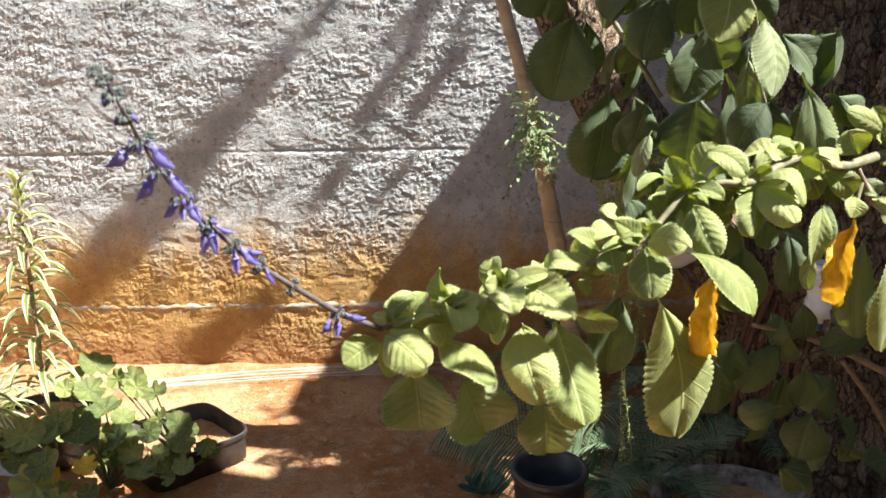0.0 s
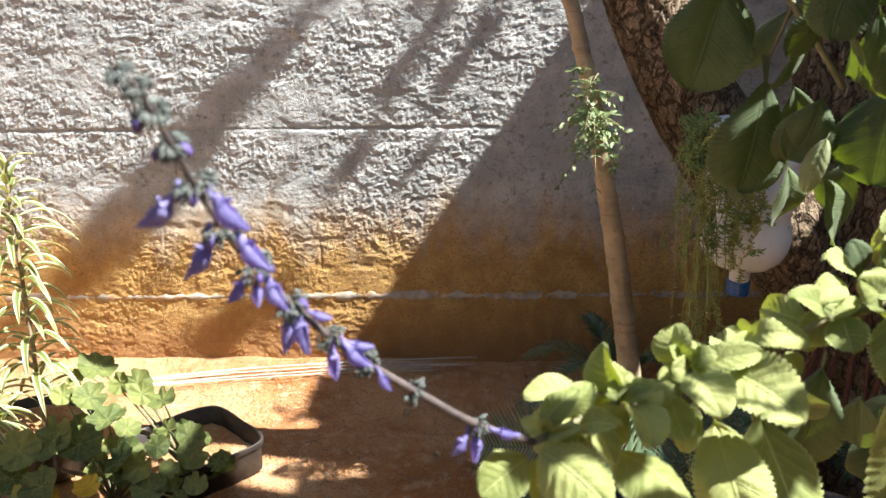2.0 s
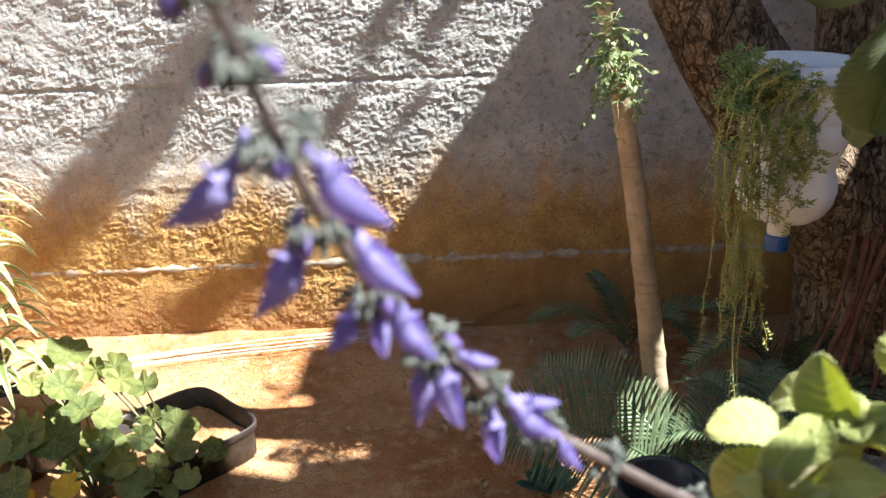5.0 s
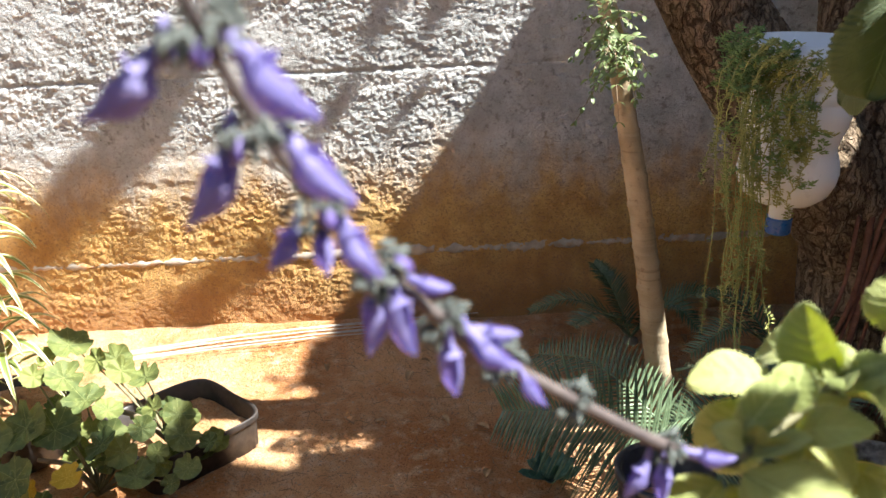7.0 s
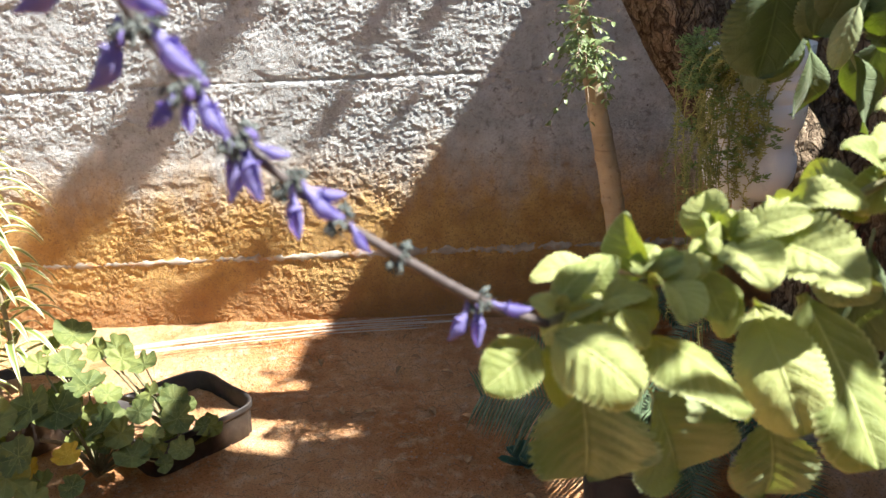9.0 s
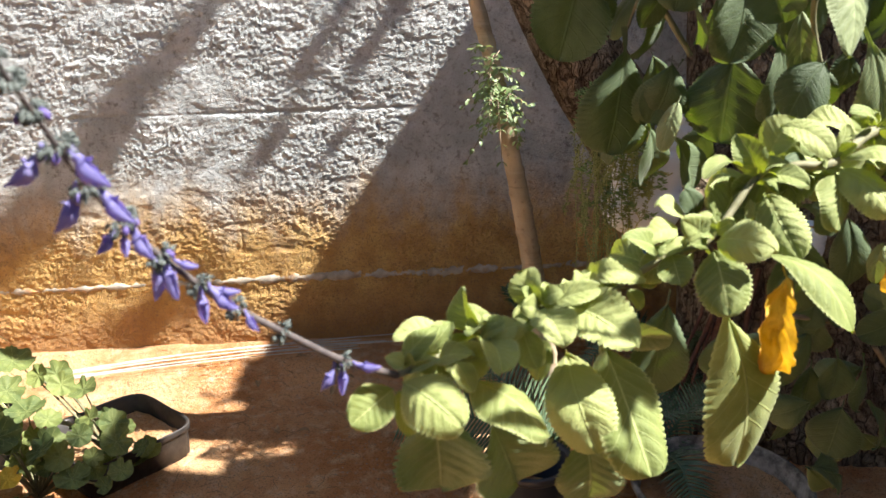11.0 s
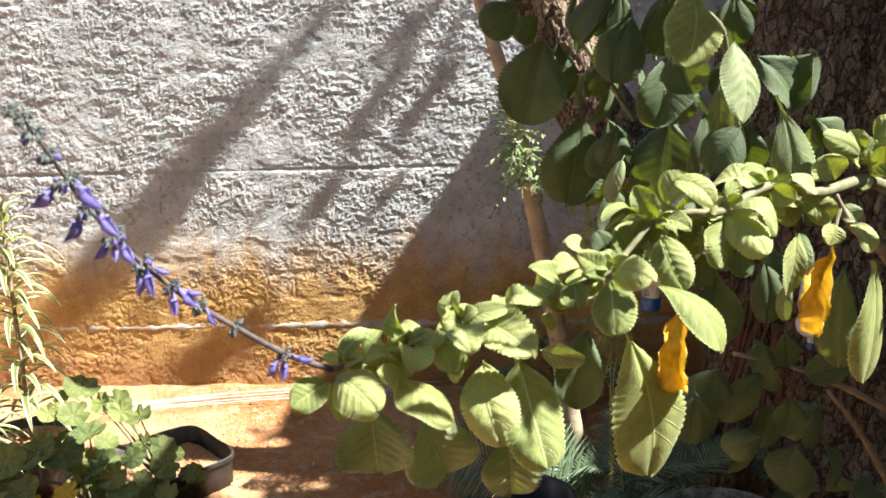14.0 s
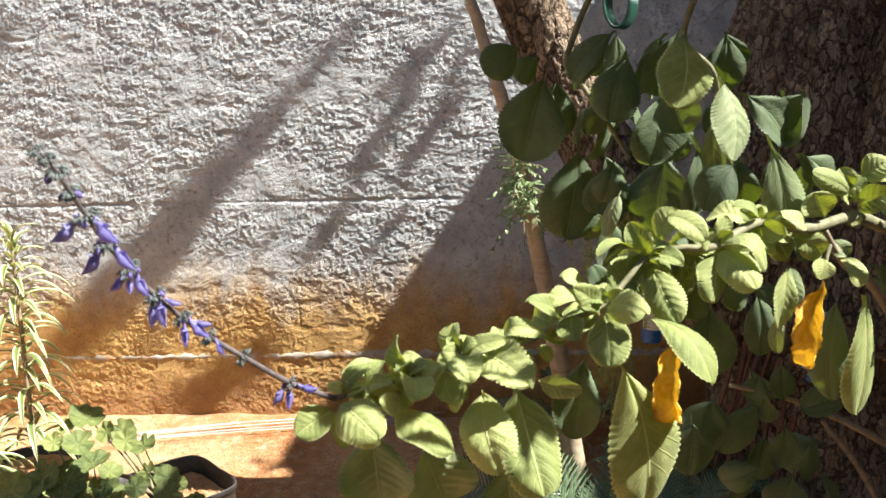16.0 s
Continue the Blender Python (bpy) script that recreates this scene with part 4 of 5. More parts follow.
def round_leaf(parent, c, size, facing, material, seed):
    """A scalloped, pleated, nearly round geranium leaf, notched at its stalk."""
    rng = random.Random(seed)
    n = Vector(facing).normalized()
    s = n.cross(Vector((0.2, 1, 0.3))).normalized()
    t = n.cross(s)
    c = Vector(c)
    rings, sides, r0 = 5, 54, size / 2
    turn = rng.uniform(0, 6.28)
    v, f, uv = [c - n * 0.06 * size], [], [(0.5, 0.5)]
    for i in range(1, rings + 1):
        u = i / rings
        for j in range(sides):
            a = 2 * math.pi * j / sides
            notch = 1 - 0.35 * math.exp(-((a - math.pi) / 0.15) ** 2)
            lobe = 1 + u * (0.13 * abs(math.cos(3.5 * a)) + 0.08 * abs(math.cos(14 * a)) - 0.13)
            r = r0 * u * lobe * notch
            z = 0.10 * size * (u ** 2 - 0.6) + 0.042 * size * u * math.cos(7 * a) + 0.03 * size * u * u * math.sin(5 * a + 2 * turn) + 0.05 * size * u * u * math.sin(2 * a + turn)
            v.append(c + s * (r * math.cos(a + turn)) + t * (r * math.sin(a + turn)) + n * z)
            uv.append((0.5 + 0.5 * u * math.sin(3.5 * a), u * 0.5))
    for j in range(sides):
        f.append((0, 1 + j, 1 + (j + 1) % sides))
    for i in range(rings - 1):
        for j in range(sides):
            a, b = 1 + i * sides + j, 1 + i * sides + (j + 1) % sides
            f.append((a, a + sides, b + sides, b))
    return part("leaf", mesh_of("leaf", v, f, True, uv), material, parent)


geranium = thing("geranium", (-0.86, 2.28, 0.05), "geranium with round scalloped leaves, two of them yellowed", "geranium")
roots = [(-0.79, 2.36, 0.07), (-0.92, 2.22, 0.02), (-1.08, 2.10, 0.10)]
rng = random.Random(17)
for rows_, mat_ in ((GERANIUM_BACK, GERANIUM), (GERANIUM_FRONT, GERANIUM), (GERANIUM_YELLOWED, GERANIUM_YELLOW)):
    for i, (x, y, z, size) in enumerate(rows_):
        z = max(z, 0.035)
        round_leaf(geranium, (x, y, z), size * rng.uniform(0.74, 0.96), (rng.uniform(-.55, .55), -0.5 + rng.uniform(-.45, .35), 0.75), mat_, i)
        root = min(roots, key=lambda q: (q[0] - x) ** 2 + (q[1] - y) ** 2)
        mid = ((x + root[0]) / 2, (y + root[1]) / 2 + 0.02, 0.35 * z + 0.65 * root[2] + 0.03)
        tube("leaf_stalk", spline([root, mid, (x, y + 0.005, z - 0.06 * size)], 9), np.linspace(0.0045, 0.0018, 9), STEM, geranium, 5)
for a, b in ((roots[0], (-0.93, 2.30, 0.20)), (roots[1], (-1.0, 2.15, 0.17)), (roots[0], (-0.78, 2.28, 0.22))):
    tube("stem", spline([a, tuple((np.array(a) + np.array(b)) / 2 + np.array((0.01, 0, 0.03))), b], 10), np.linspace(0.008, 0.005, 10), WOODY, geranium, 7)

# smaller leaves low in the clump
for i in range(26):
    x, y, z = rng.uniform(-1.08, -0.64), rng.uniform(2.10, 2.36), rng.uniform(0.07, 0.23)
    round_leaf(geranium, (x, y, z), rng.uniform(0.045, 0.085), (rng.uniform(-.6, .6), -0.6 + rng.uniform(-.4, .4), 0.7), GERANIUM, 60 + i)
    root = min(roots, key=lambda q: (q[0] - x) ** 2 + (q[1] - y) ** 2)
    tube("leaf_stalk", spline([root, ((x + root[0]) / 2, (y + root[1]) / 2 + 0.01, 0.4 * z + 0.6 * root[2] + 0.02), (x, y + 0.003, z - 0.003)], 7), np.linspace(0.003, 0.0014, 7), STEM, geranium, 5)

# ---- crumbs, pebbles and litter ----
def scatter(name, n, area, size, material, label, seed, squash=0.6):
    rng = random.Random(seed)
    heap = Heap()
    for _ in range(n):
        x, y = rng.uniform(*area[0]), rng.uniform(*area[1])
        r = size * rng.uniform(0.35, 1.0) ** 1.5
        z = ground_z(x, y) + r * 0.2
        a = rng.uniform(0, 6.28)
        k = [rng.uniform(0.7, 1.3) for _ in range(6)]
        c, s = math.cos(a) * r, math.sin(a) * r
        heap.add([(x + c * k[0], y + s * k[0], z), (x - s * k[1], y + c * k[1], z), (x - c * k[2], y - s * k[2], z), (x + s * k[3], y - c * k[3], z), (x, y, z + r * squash * k[4]), (x, y, z - r * 0.5)],
                 [(0, 1, 4), (1, 2, 4), (2, 3, 4), (3, 0, 4), (1, 0, 5), (2, 1, 5), (3, 2, 5), (0, 3, 5)])
    return tagged(part(name, heap.mesh(name, False), material), label, name.replace("_", " "), kind="stuff")


scatter("soil_crumbs", 13000, ((-1.2, 1.1), (1.85, 3.1)), 0.0075, SOIL, "loose crumbs of red soil over the ground", 2)
scatter("pebbles", 4200, ((-1.0, 1.0), (1.85, 3.1)), 0.0042, STONE, "small pale pebbles strewn on the soil", 3)
litter = Heap()
rng = random.Random(6)
for i in range(650):
    x, y = rng.uniform(-0.9, 1.2), rng.uniform(1.8, 3.05)
    a, ln = rng.uniform(0, 6.28), rng.uniform(0.012, 0.07)
    z = ground_z(x, y) + 0.004
    v, f = tube_data([(x, y, z), (x + math.cos(a) * ln / 2, y + math.sin(a) * ln / 2, z + rng.uniform(0.001, 0.006)), (x + math.cos(a + .3) * ln, y + math.sin(a + .3) * ln, z)], 0.0008, 4)
    litter.add(v, f)
for i in range(70):
    x, y = rng.uniform(-0.5, 1.2), rng.uniform(1.85, 3.0)
    a, ln = rng.uniform(0, 6.28), rng.uniform(0.02, 0.05)
    z = ground_z(x, y) + 0.006
    v, f, uv = leaf_data((x, y, z), (x + math.cos(a) * ln, y + math.sin(a) * ln, z + rng.uniform(0, .012)), ln * 0.45, (0, 0, 1), bulge=0.15, cup=0.25, rows=6, cols=4)
    litter.add(v, f, uv)
tagged(part("leaf_litter", litter.mesh("leaf_litter"), STRAW), "dry straw, twigs and curled leaves on the soil", "leaf litter", kind="stuff")

# ---- felt-leaved shrub with a violet flower spike ----
shrub = thing("shrub", (1.05, 1.45, 0.0), "felt-leaved shrub with pale scalloped leaves and one violet flower spike", "shrub")
branch_line = spline([(1.05, 1.47, -0.02), (1.03, 1.45, 0.45), (0.98, 1.40, 0.88), (0.90, 1.33, 1.02), (0.796, 1.28, 1.045), (0.696, 1.23, 1.060), (0.630, 1.20, 1.086), (0.601, 1.185, 1.089), (0.537, 1.14, 1.085), (0.467, 1.095, 1.101), (0.405, 1.05, 1.084), (0.369, 1.045, 1.084), (0.335, 1.04, 1.076), (0.285, 1.01, 1.034), (0.242, 1.01, 1.016), (0.198, 1.005, 0.993), (0.141, 0.985, 0.991), (0.092, 0.965, 0.978), (0.061, 0.945, 0.975), (0.026, 0.918, 0.974)], 150)
tube("branch", branch_line, np.interp(np.linspace(0, 1, 150), [0, 0.3, 0.45, 0.6, 1], [0.012, 0.0080, 0.0055, 0.0032, 0.0024]), STEM, shrub, 10)
tube("branch", spline([(0.90, 1.33, 1.02), (0.80, 1.32, 1.36), (0.55, 1.32, 1.50), (0.36, 1.34, 1.42), (0.288, 1.33, 1.297), (0.300, 1.30, 1.259), (0.335, 1.28, 1.202), (0.361, 1.27, 1.159)], 60), np.linspace(0.006, 0.003, 60), STEM, shrub, 9)
tube("branch", spline([(0.80, 1.32, 1.36), (0.60, 1.22, 1.45), (0.45, 1.16, 1.40), (0.393, 1.15, 1.309), (0.428, 1.15, 1.262), (0.45, 1.19, 1.20), (0.47, 1.20, 1.15)], 40), np.linspace(0.005, 0.0025, 40), STEM, shrub, 9)
tube("branch", spline([(0.314, 1.30, 1.239), (0.310, 1.31, 1.215), (0.304, 1.32, 1.188)], 10), np.linspace(0.0022, 0.0016, 10), STEM, shrub, 7)
tube("branch", spline([(0.567, 1.16, 1.080), (0.580, 1.17, 1.063), (0.604, 1.18, 1.034), (0.649, 1.20, 1.001), (0.726, 1.24, 0.908), (0.816, 1.28, 0.811), (0.95, 1.38, 0.62), (1.02, 1.45, 0.40)], 50), np.linspace(0.0035, 0.009, 50), WOODY, shrub, 9)
tube("branch", spline([(0.580, 1.17, 1.063), (0.572, 1.16, 1.046), (0.569, 1.155, 1.029)], 8), np.linspace(0.003, 0.002, 8), STEM, shrub, 7)
tube("branch", spline([(1.03, 1.46, 0.30), (0.95, 1.42, 0.55), (0.839, 1.34, 0.670), (0.702, 1.31, 0.763), (0.595, 1.30, 0.814), (0.507, 1.28, 0.842)], 50), np.linspace(0.008, 0.003, 50), WOODY, shrub, 9)
tube("branch", spline([(0.98, 1.45, 0.02), (0.88, 1.40, 0.40), (0.79, 1.36, 0.578), (0.719, 1.33, 0.691), (0.652, 1.31, 0.774)], 30), np.linspace(0.008, 0.0035, 30), WOODY, shrub, 8)
tube("branch", spline([(0.765, 1.30, 0.888), (0.768, 1.31, 0.835), (0.788, 1.33, 0.723), (0.86, 1.40, 0.42), (0.97, 1.46, 0.02)], 30), np.linspace(0.0045, 0.008, 30), WOODY, shrub, 8)
FACING = {"s": (0.45, -0.60, 0.66), "u": (0.0, -0.62, 0.78), "c": (0.0, -1.0, 0.05), "d": (-0.10, -0.98, -0.14), "l": (-0.55, -0.80, 0.25), "r": (0.45, -0.85, 0.30), "t": (0.05, -0.35, 0.93)}
END_SHOOT_LEAVES = [
    (0.023, 0.920, 0.963, -0.008, 0.900, 0.947, 0.027, "c"),
    (0.026, 0.920, 0.962, 0.034, 0.910, 0.929, 0.015, "c"),
    (0.029, 0.920, 0.968, 0.069, 0.885, 0.949, 0.037, "u"),
    (0.029, 0.925, 0.976, 0.057, 0.940, 0.999, 0.016, "l"),
    (0.051, 0.940, 0.980, 0.068, 0.950, 0.999, 0.017, "l"),
    (0.055, 0.930, 0.976, 0.079, 0.910, 0.990, 0.015, "u"),
    (0.033, 0.925, 0.970, 0.056, 0.915, 0.986, 0.008, "u"),
    (0.070, 0.940, 0.971, 0.079, 0.920, 0.956, 0.016, "r"),
    (0.087, 0.965, 0.980, 0.079, 0.980, 1.015, 0.027, "l"),
    (0.093, 0.955, 0.980, 0.100, 0.915, 0.973, 0.029, "u"),
    (0.090, 0.960, 0.977, 0.108, 0.950, 0.992, 0.010, "u"),
    (0.104, 0.970, 0.973, 0.127, 0.965, 0.990, 0.014, "u"),
]
END_SHOOT_UNDER_LEAVES = [
    (0.077, 0.945, 0.954, 0.132, 0.900, 0.927, 0.045, "u"),
    (0.052, 0.960, 0.916, 0.057, 0.960, 0.848, 0.063, "d"),
    (0.099, 0.980, 0.899, 0.123, 0.985, 0.831, 0.063, "d"),
    (0.124, 0.965, 0.983, 0.133, 0.950, 0.956, 0.021, "c"),
    (0.143, 0.970, 0.968, 0.134, 0.955, 0.943, 0.017, "l"),
    (0.136, 0.985, 0.989, 0.118, 0.975, 0.989, 0.012, "u"),
    (0.125, 0.970, 0.967, 0.147, 0.960, 0.955, 0.015, "u"),
    (0.162, 0.985, 0.955, 0.178, 0.935, 0.888, 0.045, "l"),
    (0.196, 0.990, 0.955, 0.219, 0.925, 0.871, 0.055, "r"),
    (0.185, 1.000, 0.861, 0.189, 1.000, 0.799, 0.051, "d"),
]
SECOND_SHOOT_LEAVES = [
    (0.141, 0.985, 0.991, 0.133, 1.000, 1.020, 0.028, "l"),
    (0.143, 0.985, 0.993, 0.186, 0.970, 1.012, 0.019, "u"),
    (0.173, 1.000, 1.000, 0.178, 1.010, 1.012, 0.014, "c"),
    (0.144, 0.975, 0.995, 0.150, 0.935, 0.982, 0.029, "u"),
    (0.163, 0.985, 0.993, 0.206, 0.940, 0.976, 0.039, "u"),
    (0.191, 1.000, 0.992, 0.216, 0.990, 0.970, 0.016, "r"),
    (0.185, 1.005, 1.001, 0.225, 0.985, 1.012, 0.018, "t"),
    (0.223, 1.045, 0.941, 0.268, 1.030, 0.936, 0.026, "d"),
    (0.223, 1.020, 0.990, 0.232, 1.010, 0.975, 0.013, "c"),
    (0.146, 0.985, 0.981, 0.121, 0.970, 0.975, 0.015, "u"),
]
SECOND_ROSETTE_LEAVES = [
    (0.283, 1.008, 1.033, 0.252, 0.985, 1.059, 0.021, "u"),
    (0.284, 1.008, 1.034, 0.287, 1.008, 1.047, 0.007, "c"),
    (0.290, 1.006, 1.033, 0.319, 0.965, 1.037, 0.029, "u"),
    (0.286, 1.002, 1.029, 0.284, 0.960, 0.987, 0.036, "c"),
    (0.270, 1.030, 1.049, 0.244, 1.020, 1.062, 0.021, "u"),
    (0.260, 1.015, 1.042, 0.229, 1.000, 1.039, 0.018, "u"),
    (0.242, 1.005, 1.021, 0.207, 0.985, 1.046, 0.022, "u"),
    (0.264, 1.005, 1.038, 0.243, 0.995, 1.027, 0.010, "u"),
    (0.251, 1.000, 1.026, 0.252, 0.980, 1.006, 0.024, "c"),
    (0.281, 1.005, 1.026, 0.260, 0.985, 1.039, 0.015, "u"),
    (0.299, 1.030, 1.038, 0.324, 1.055, 1.072, 0.036, "c"),
]
THIRD_ROSETTE_LEAVES = [
    (0.336, 1.040, 1.077, 0.317, 1.045, 1.113, 0.022, "l"),
    (0.351, 1.055, 1.090, 0.368, 1.050, 1.124, 0.028, "l"),
    (0.356, 1.050, 1.117, 0.388, 1.020, 1.096, 0.024, "u"),
    (0.337, 1.036, 1.078, 0.362, 1.005, 1.077, 0.019, "u"),
    (0.335, 1.036, 1.079, 0.344, 1.036, 1.089, 0.009, "c"),
    (0.334, 1.034, 1.076, 0.347, 1.020, 1.079, 0.008, "u"),
    (0.320, 1.040, 1.083, 0.279, 1.015, 1.083, 0.018, "u"),
    (0.338, 1.050, 1.074, 0.318, 1.045, 1.058, 0.025, "c"),
    (0.339, 1.030, 1.066, 0.356, 0.995, 1.018, 0.033, "r"),
    (0.329, 1.035, 1.060, 0.328, 1.030, 1.039, 0.007, "c"),
    (0.330, 1.010, 1.019, 0.377, 0.945, 0.974, 0.038, "u"),
    (0.306, 1.020, 0.970, 0.338, 1.030, 0.802, 0.082, "c"),
]
FOURTH_ROSETTE_LEAVES = [
    (0.409, 1.050, 1.090, 0.418, 1.055, 1.116, 0.022, "c"),
    (0.412, 1.046, 1.088, 0.447, 1.015, 1.066, 0.026, "t"),
    (0.407, 1.044, 1.080, 0.433, 1.000, 1.051, 0.033, "u"),
    (0.406, 1.044, 1.077, 0.393, 1.010, 1.036, 0.030, "c"),
    (0.499, 1.090, 1.050, 0.489, 1.080, 0.985, 0.023, "r"),
    (0.407, 1.050, 1.083, 0.399, 1.055, 1.103, 0.012, "l"),
    (0.464, 1.090, 1.108, 0.433, 1.080, 1.123, 0.017, "u"),
    (0.468, 1.095, 1.103, 0.477, 1.095, 1.113, 0.009, "c"),
    (0.469, 1.095, 1.102, 0.490, 1.080, 1.088, 0.022, "c"),
    (0.528, 1.120, 1.090, 0.493, 1.105, 1.106, 0.022, "u"),
    (0.500, 1.100, 1.077, 0.479, 1.090, 1.085, 0.009, "u"),
]
FIFTH_ROSETTE_LEAVES = [
    (0.562, 1.150, 1.097, 0.548, 1.150, 1.125, 0.033, "c"),
    (0.609, 1.195, 1.118, 0.552, 1.165, 1.146, 0.024, "u"),
    (0.615, 1.200, 1.125, 0.600, 1.205, 1.147, 0.019, "l"),
    (0.628, 1.205, 1.133, 0.655, 1.190, 1.155, 0.032, "u"),
    (0.636, 1.200, 1.131, 0.665, 1.180, 1.130, 0.013, "u"),
    (0.621, 1.198, 1.099, 0.651, 1.165, 1.119, 0.029, "u"),
    (0.615, 1.196, 1.112, 0.617, 1.194, 1.126, 0.013, "c"),
    (0.614, 1.198, 1.118, 0.626, 1.200, 1.138, 0.016, "c"),
    (0.617, 1.195, 1.097, 0.611, 1.185, 1.079, 0.017, "c"),
    (0.671, 1.200, 1.107, 0.680, 1.185, 1.079, 0.025, "r"),
    (0.735, 1.250, 1.079, 0.749, 1.255, 1.112, 0.032, "c"),
    (0.725, 1.245, 1.073, 0.733, 1.240, 1.086, 0.014, "c"),
]
FAR_SHOOT_LEAVES = [
    (0.735, 1.245, 1.077, 0.749, 1.220, 1.072, 0.018, "u"),
    (0.707, 1.225, 1.058, 0.704, 1.205, 1.011, 0.046, "c"),
    (0.594, 1.170, 1.043, 0.610, 1.150, 1.013, 0.024, "u"),
    (0.564, 1.150, 1.048, 0.557, 1.140, 1.025, 0.022, "c"),
    (0.620, 1.160, 1.000, 0.617, 1.150, 0.853, 0.051, "c"),
    (0.723, 1.150, 0.874, 0.719, 1.140, 0.777, 0.041, "l"),
    (0.381, 1.110, 1.305, 0.371, 1.080, 1.226, 0.050, "c"),
]
HANGING_BROAD_LEAVES = [
    (0.263, 1.330, 1.287, 0.226, 1.320, 1.154, 0.083, "c"),
    (0.272, 1.370, 1.280, 0.273, 1.370, 1.174, 0.053, "c"),
    (0.302, 1.320, 1.190, 0.286, 1.315, 1.045, 0.084, "c"),
    (0.227, 1.310, 1.312, 0.174, 1.300, 1.273, 0.048, "c"),
    (0.254, 1.350, 1.298, 0.221, 1.340, 1.261, 0.034, "c"),
    (0.360, 1.250, 1.299, 0.329, 1.240, 1.207, 0.059, "c"),
    (0.381, 1.200, 1.254, 0.370, 1.190, 1.157, 0.061, "c"),
    (0.382, 1.155, 1.257, 0.396, 1.140, 1.197, 0.051, "c"),
    (0.483, 1.200, 1.161, 0.436, 1.190, 1.101, 0.051, "l"),
    (0.407, 1.260, 1.182, 0.392, 1.250, 1.065, 0.087, "c"),
    (0.358, 1.285, 1.155, 0.321, 1.280, 1.086, 0.044, "c"),
    (0.430, 1.225, 1.189, 0.432, 1.220, 1.091, 0.040, "c"),
]
HANGING_SUNNY_LEAVES = [
    (0.428, 1.130, 1.259, 0.436, 1.095, 1.167, 0.050, "s"),
    (0.510, 1.200, 1.190, 0.537, 1.190, 1.062, 0.050, "c"),
    (0.349, 1.260, 1.118, 0.328, 1.255, 1.058, 0.022, "c"),
    (0.448, 1.210, 1.215, 0.455, 1.205, 1.131, 0.027, "c"),
    (0.587, 1.180, 1.064, 0.601, 1.170, 1.046, 0.022, "c"),
    (0.510, 1.110, 1.048, 0.515, 1.105, 1.002, 0.023, "c"),
    (0.503, 1.110, 0.990, 0.502, 1.110, 0.946, 0.016, "c"),
]
INNER_SHADE_LEAVES = [
    (0.277, 1.065, 0.969, 0.263, 1.060, 0.866, 0.048, "c"),
    (0.616, 1.210, 0.995, 0.609, 1.200, 0.851, 0.047, "c"),
    (0.490, 1.160, 1.013, 0.499, 1.150, 0.929, 0.038, "c"),
    (0.431, 1.135, 1.006, 0.429, 1.130, 0.912, 0.057, "c"),
    (0.459, 1.140, 1.023, 0.462, 1.135, 0.990, 0.026, "c"),
    (0.697, 1.230, 0.968, 0.745, 1.210, 0.945, 0.041, "u"),
    (0.674, 1.260, 1.015, 0.725, 1.250, 0.979, 0.044, "u"),
    (0.755, 1.260, 1.057, 0.788, 1.240, 1.044, 0.038, "u"),
    (0.293, 1.060, 1.033, 0.282, 1.060, 1.064, 0.022, "c"),
    (0.400, 1.070, 1.069, 0.370, 1.060, 1.086, 0.018, "u"),
    (0.395, 1.110, 1.037, 0.406, 1.110, 0.987, 0.036, "c"),
]
LOWER_SHADE_LEAVES = [
    (0.494, 1.300, 0.820, 0.480, 1.300, 0.747, 0.062, "c"),
    (0.457, 1.280, 0.798, 0.455, 1.280, 0.707, 0.062, "c"),
    (0.566, 1.310, 0.813, 0.503, 1.300, 0.733, 0.045, "l"),
    (0.596, 1.305, 0.779, 0.591, 1.300, 0.707, 0.049, "c"),
    (0.610, 1.295, 0.708, 0.593, 1.290, 0.628, 0.066, "c"),
    (0.640, 1.315, 0.765, 0.641, 1.310, 0.681, 0.048, "c"),
    (0.648, 1.300, 0.703, 0.666, 1.295, 0.631, 0.043, "r"),
    (0.561, 1.310, 0.729, 0.515, 1.300, 0.651, 0.027, "c"),
    (0.579, 1.290, 0.876, 0.588, 1.290, 0.816, 0.033, "c"),
    (0.551, 1.290, 0.854, 0.537, 1.285, 0.819, 0.032, "c"),
    (0.580, 1.330, 0.751, 0.572, 1.330, 0.673, 0.040, "c"),
    (0.408, 1.240, 0.846, 0.414, 1.240, 0.777, 0.043, "c"),
]
YELLOW_LEAVES = [
    (0.362, 1.032, 1.004, 0.362, 1.022, 0.902, 0.034, "l"),
    (0.569, 1.155, 1.029, 0.552, 1.150, 0.914, 0.037, "l"),
]


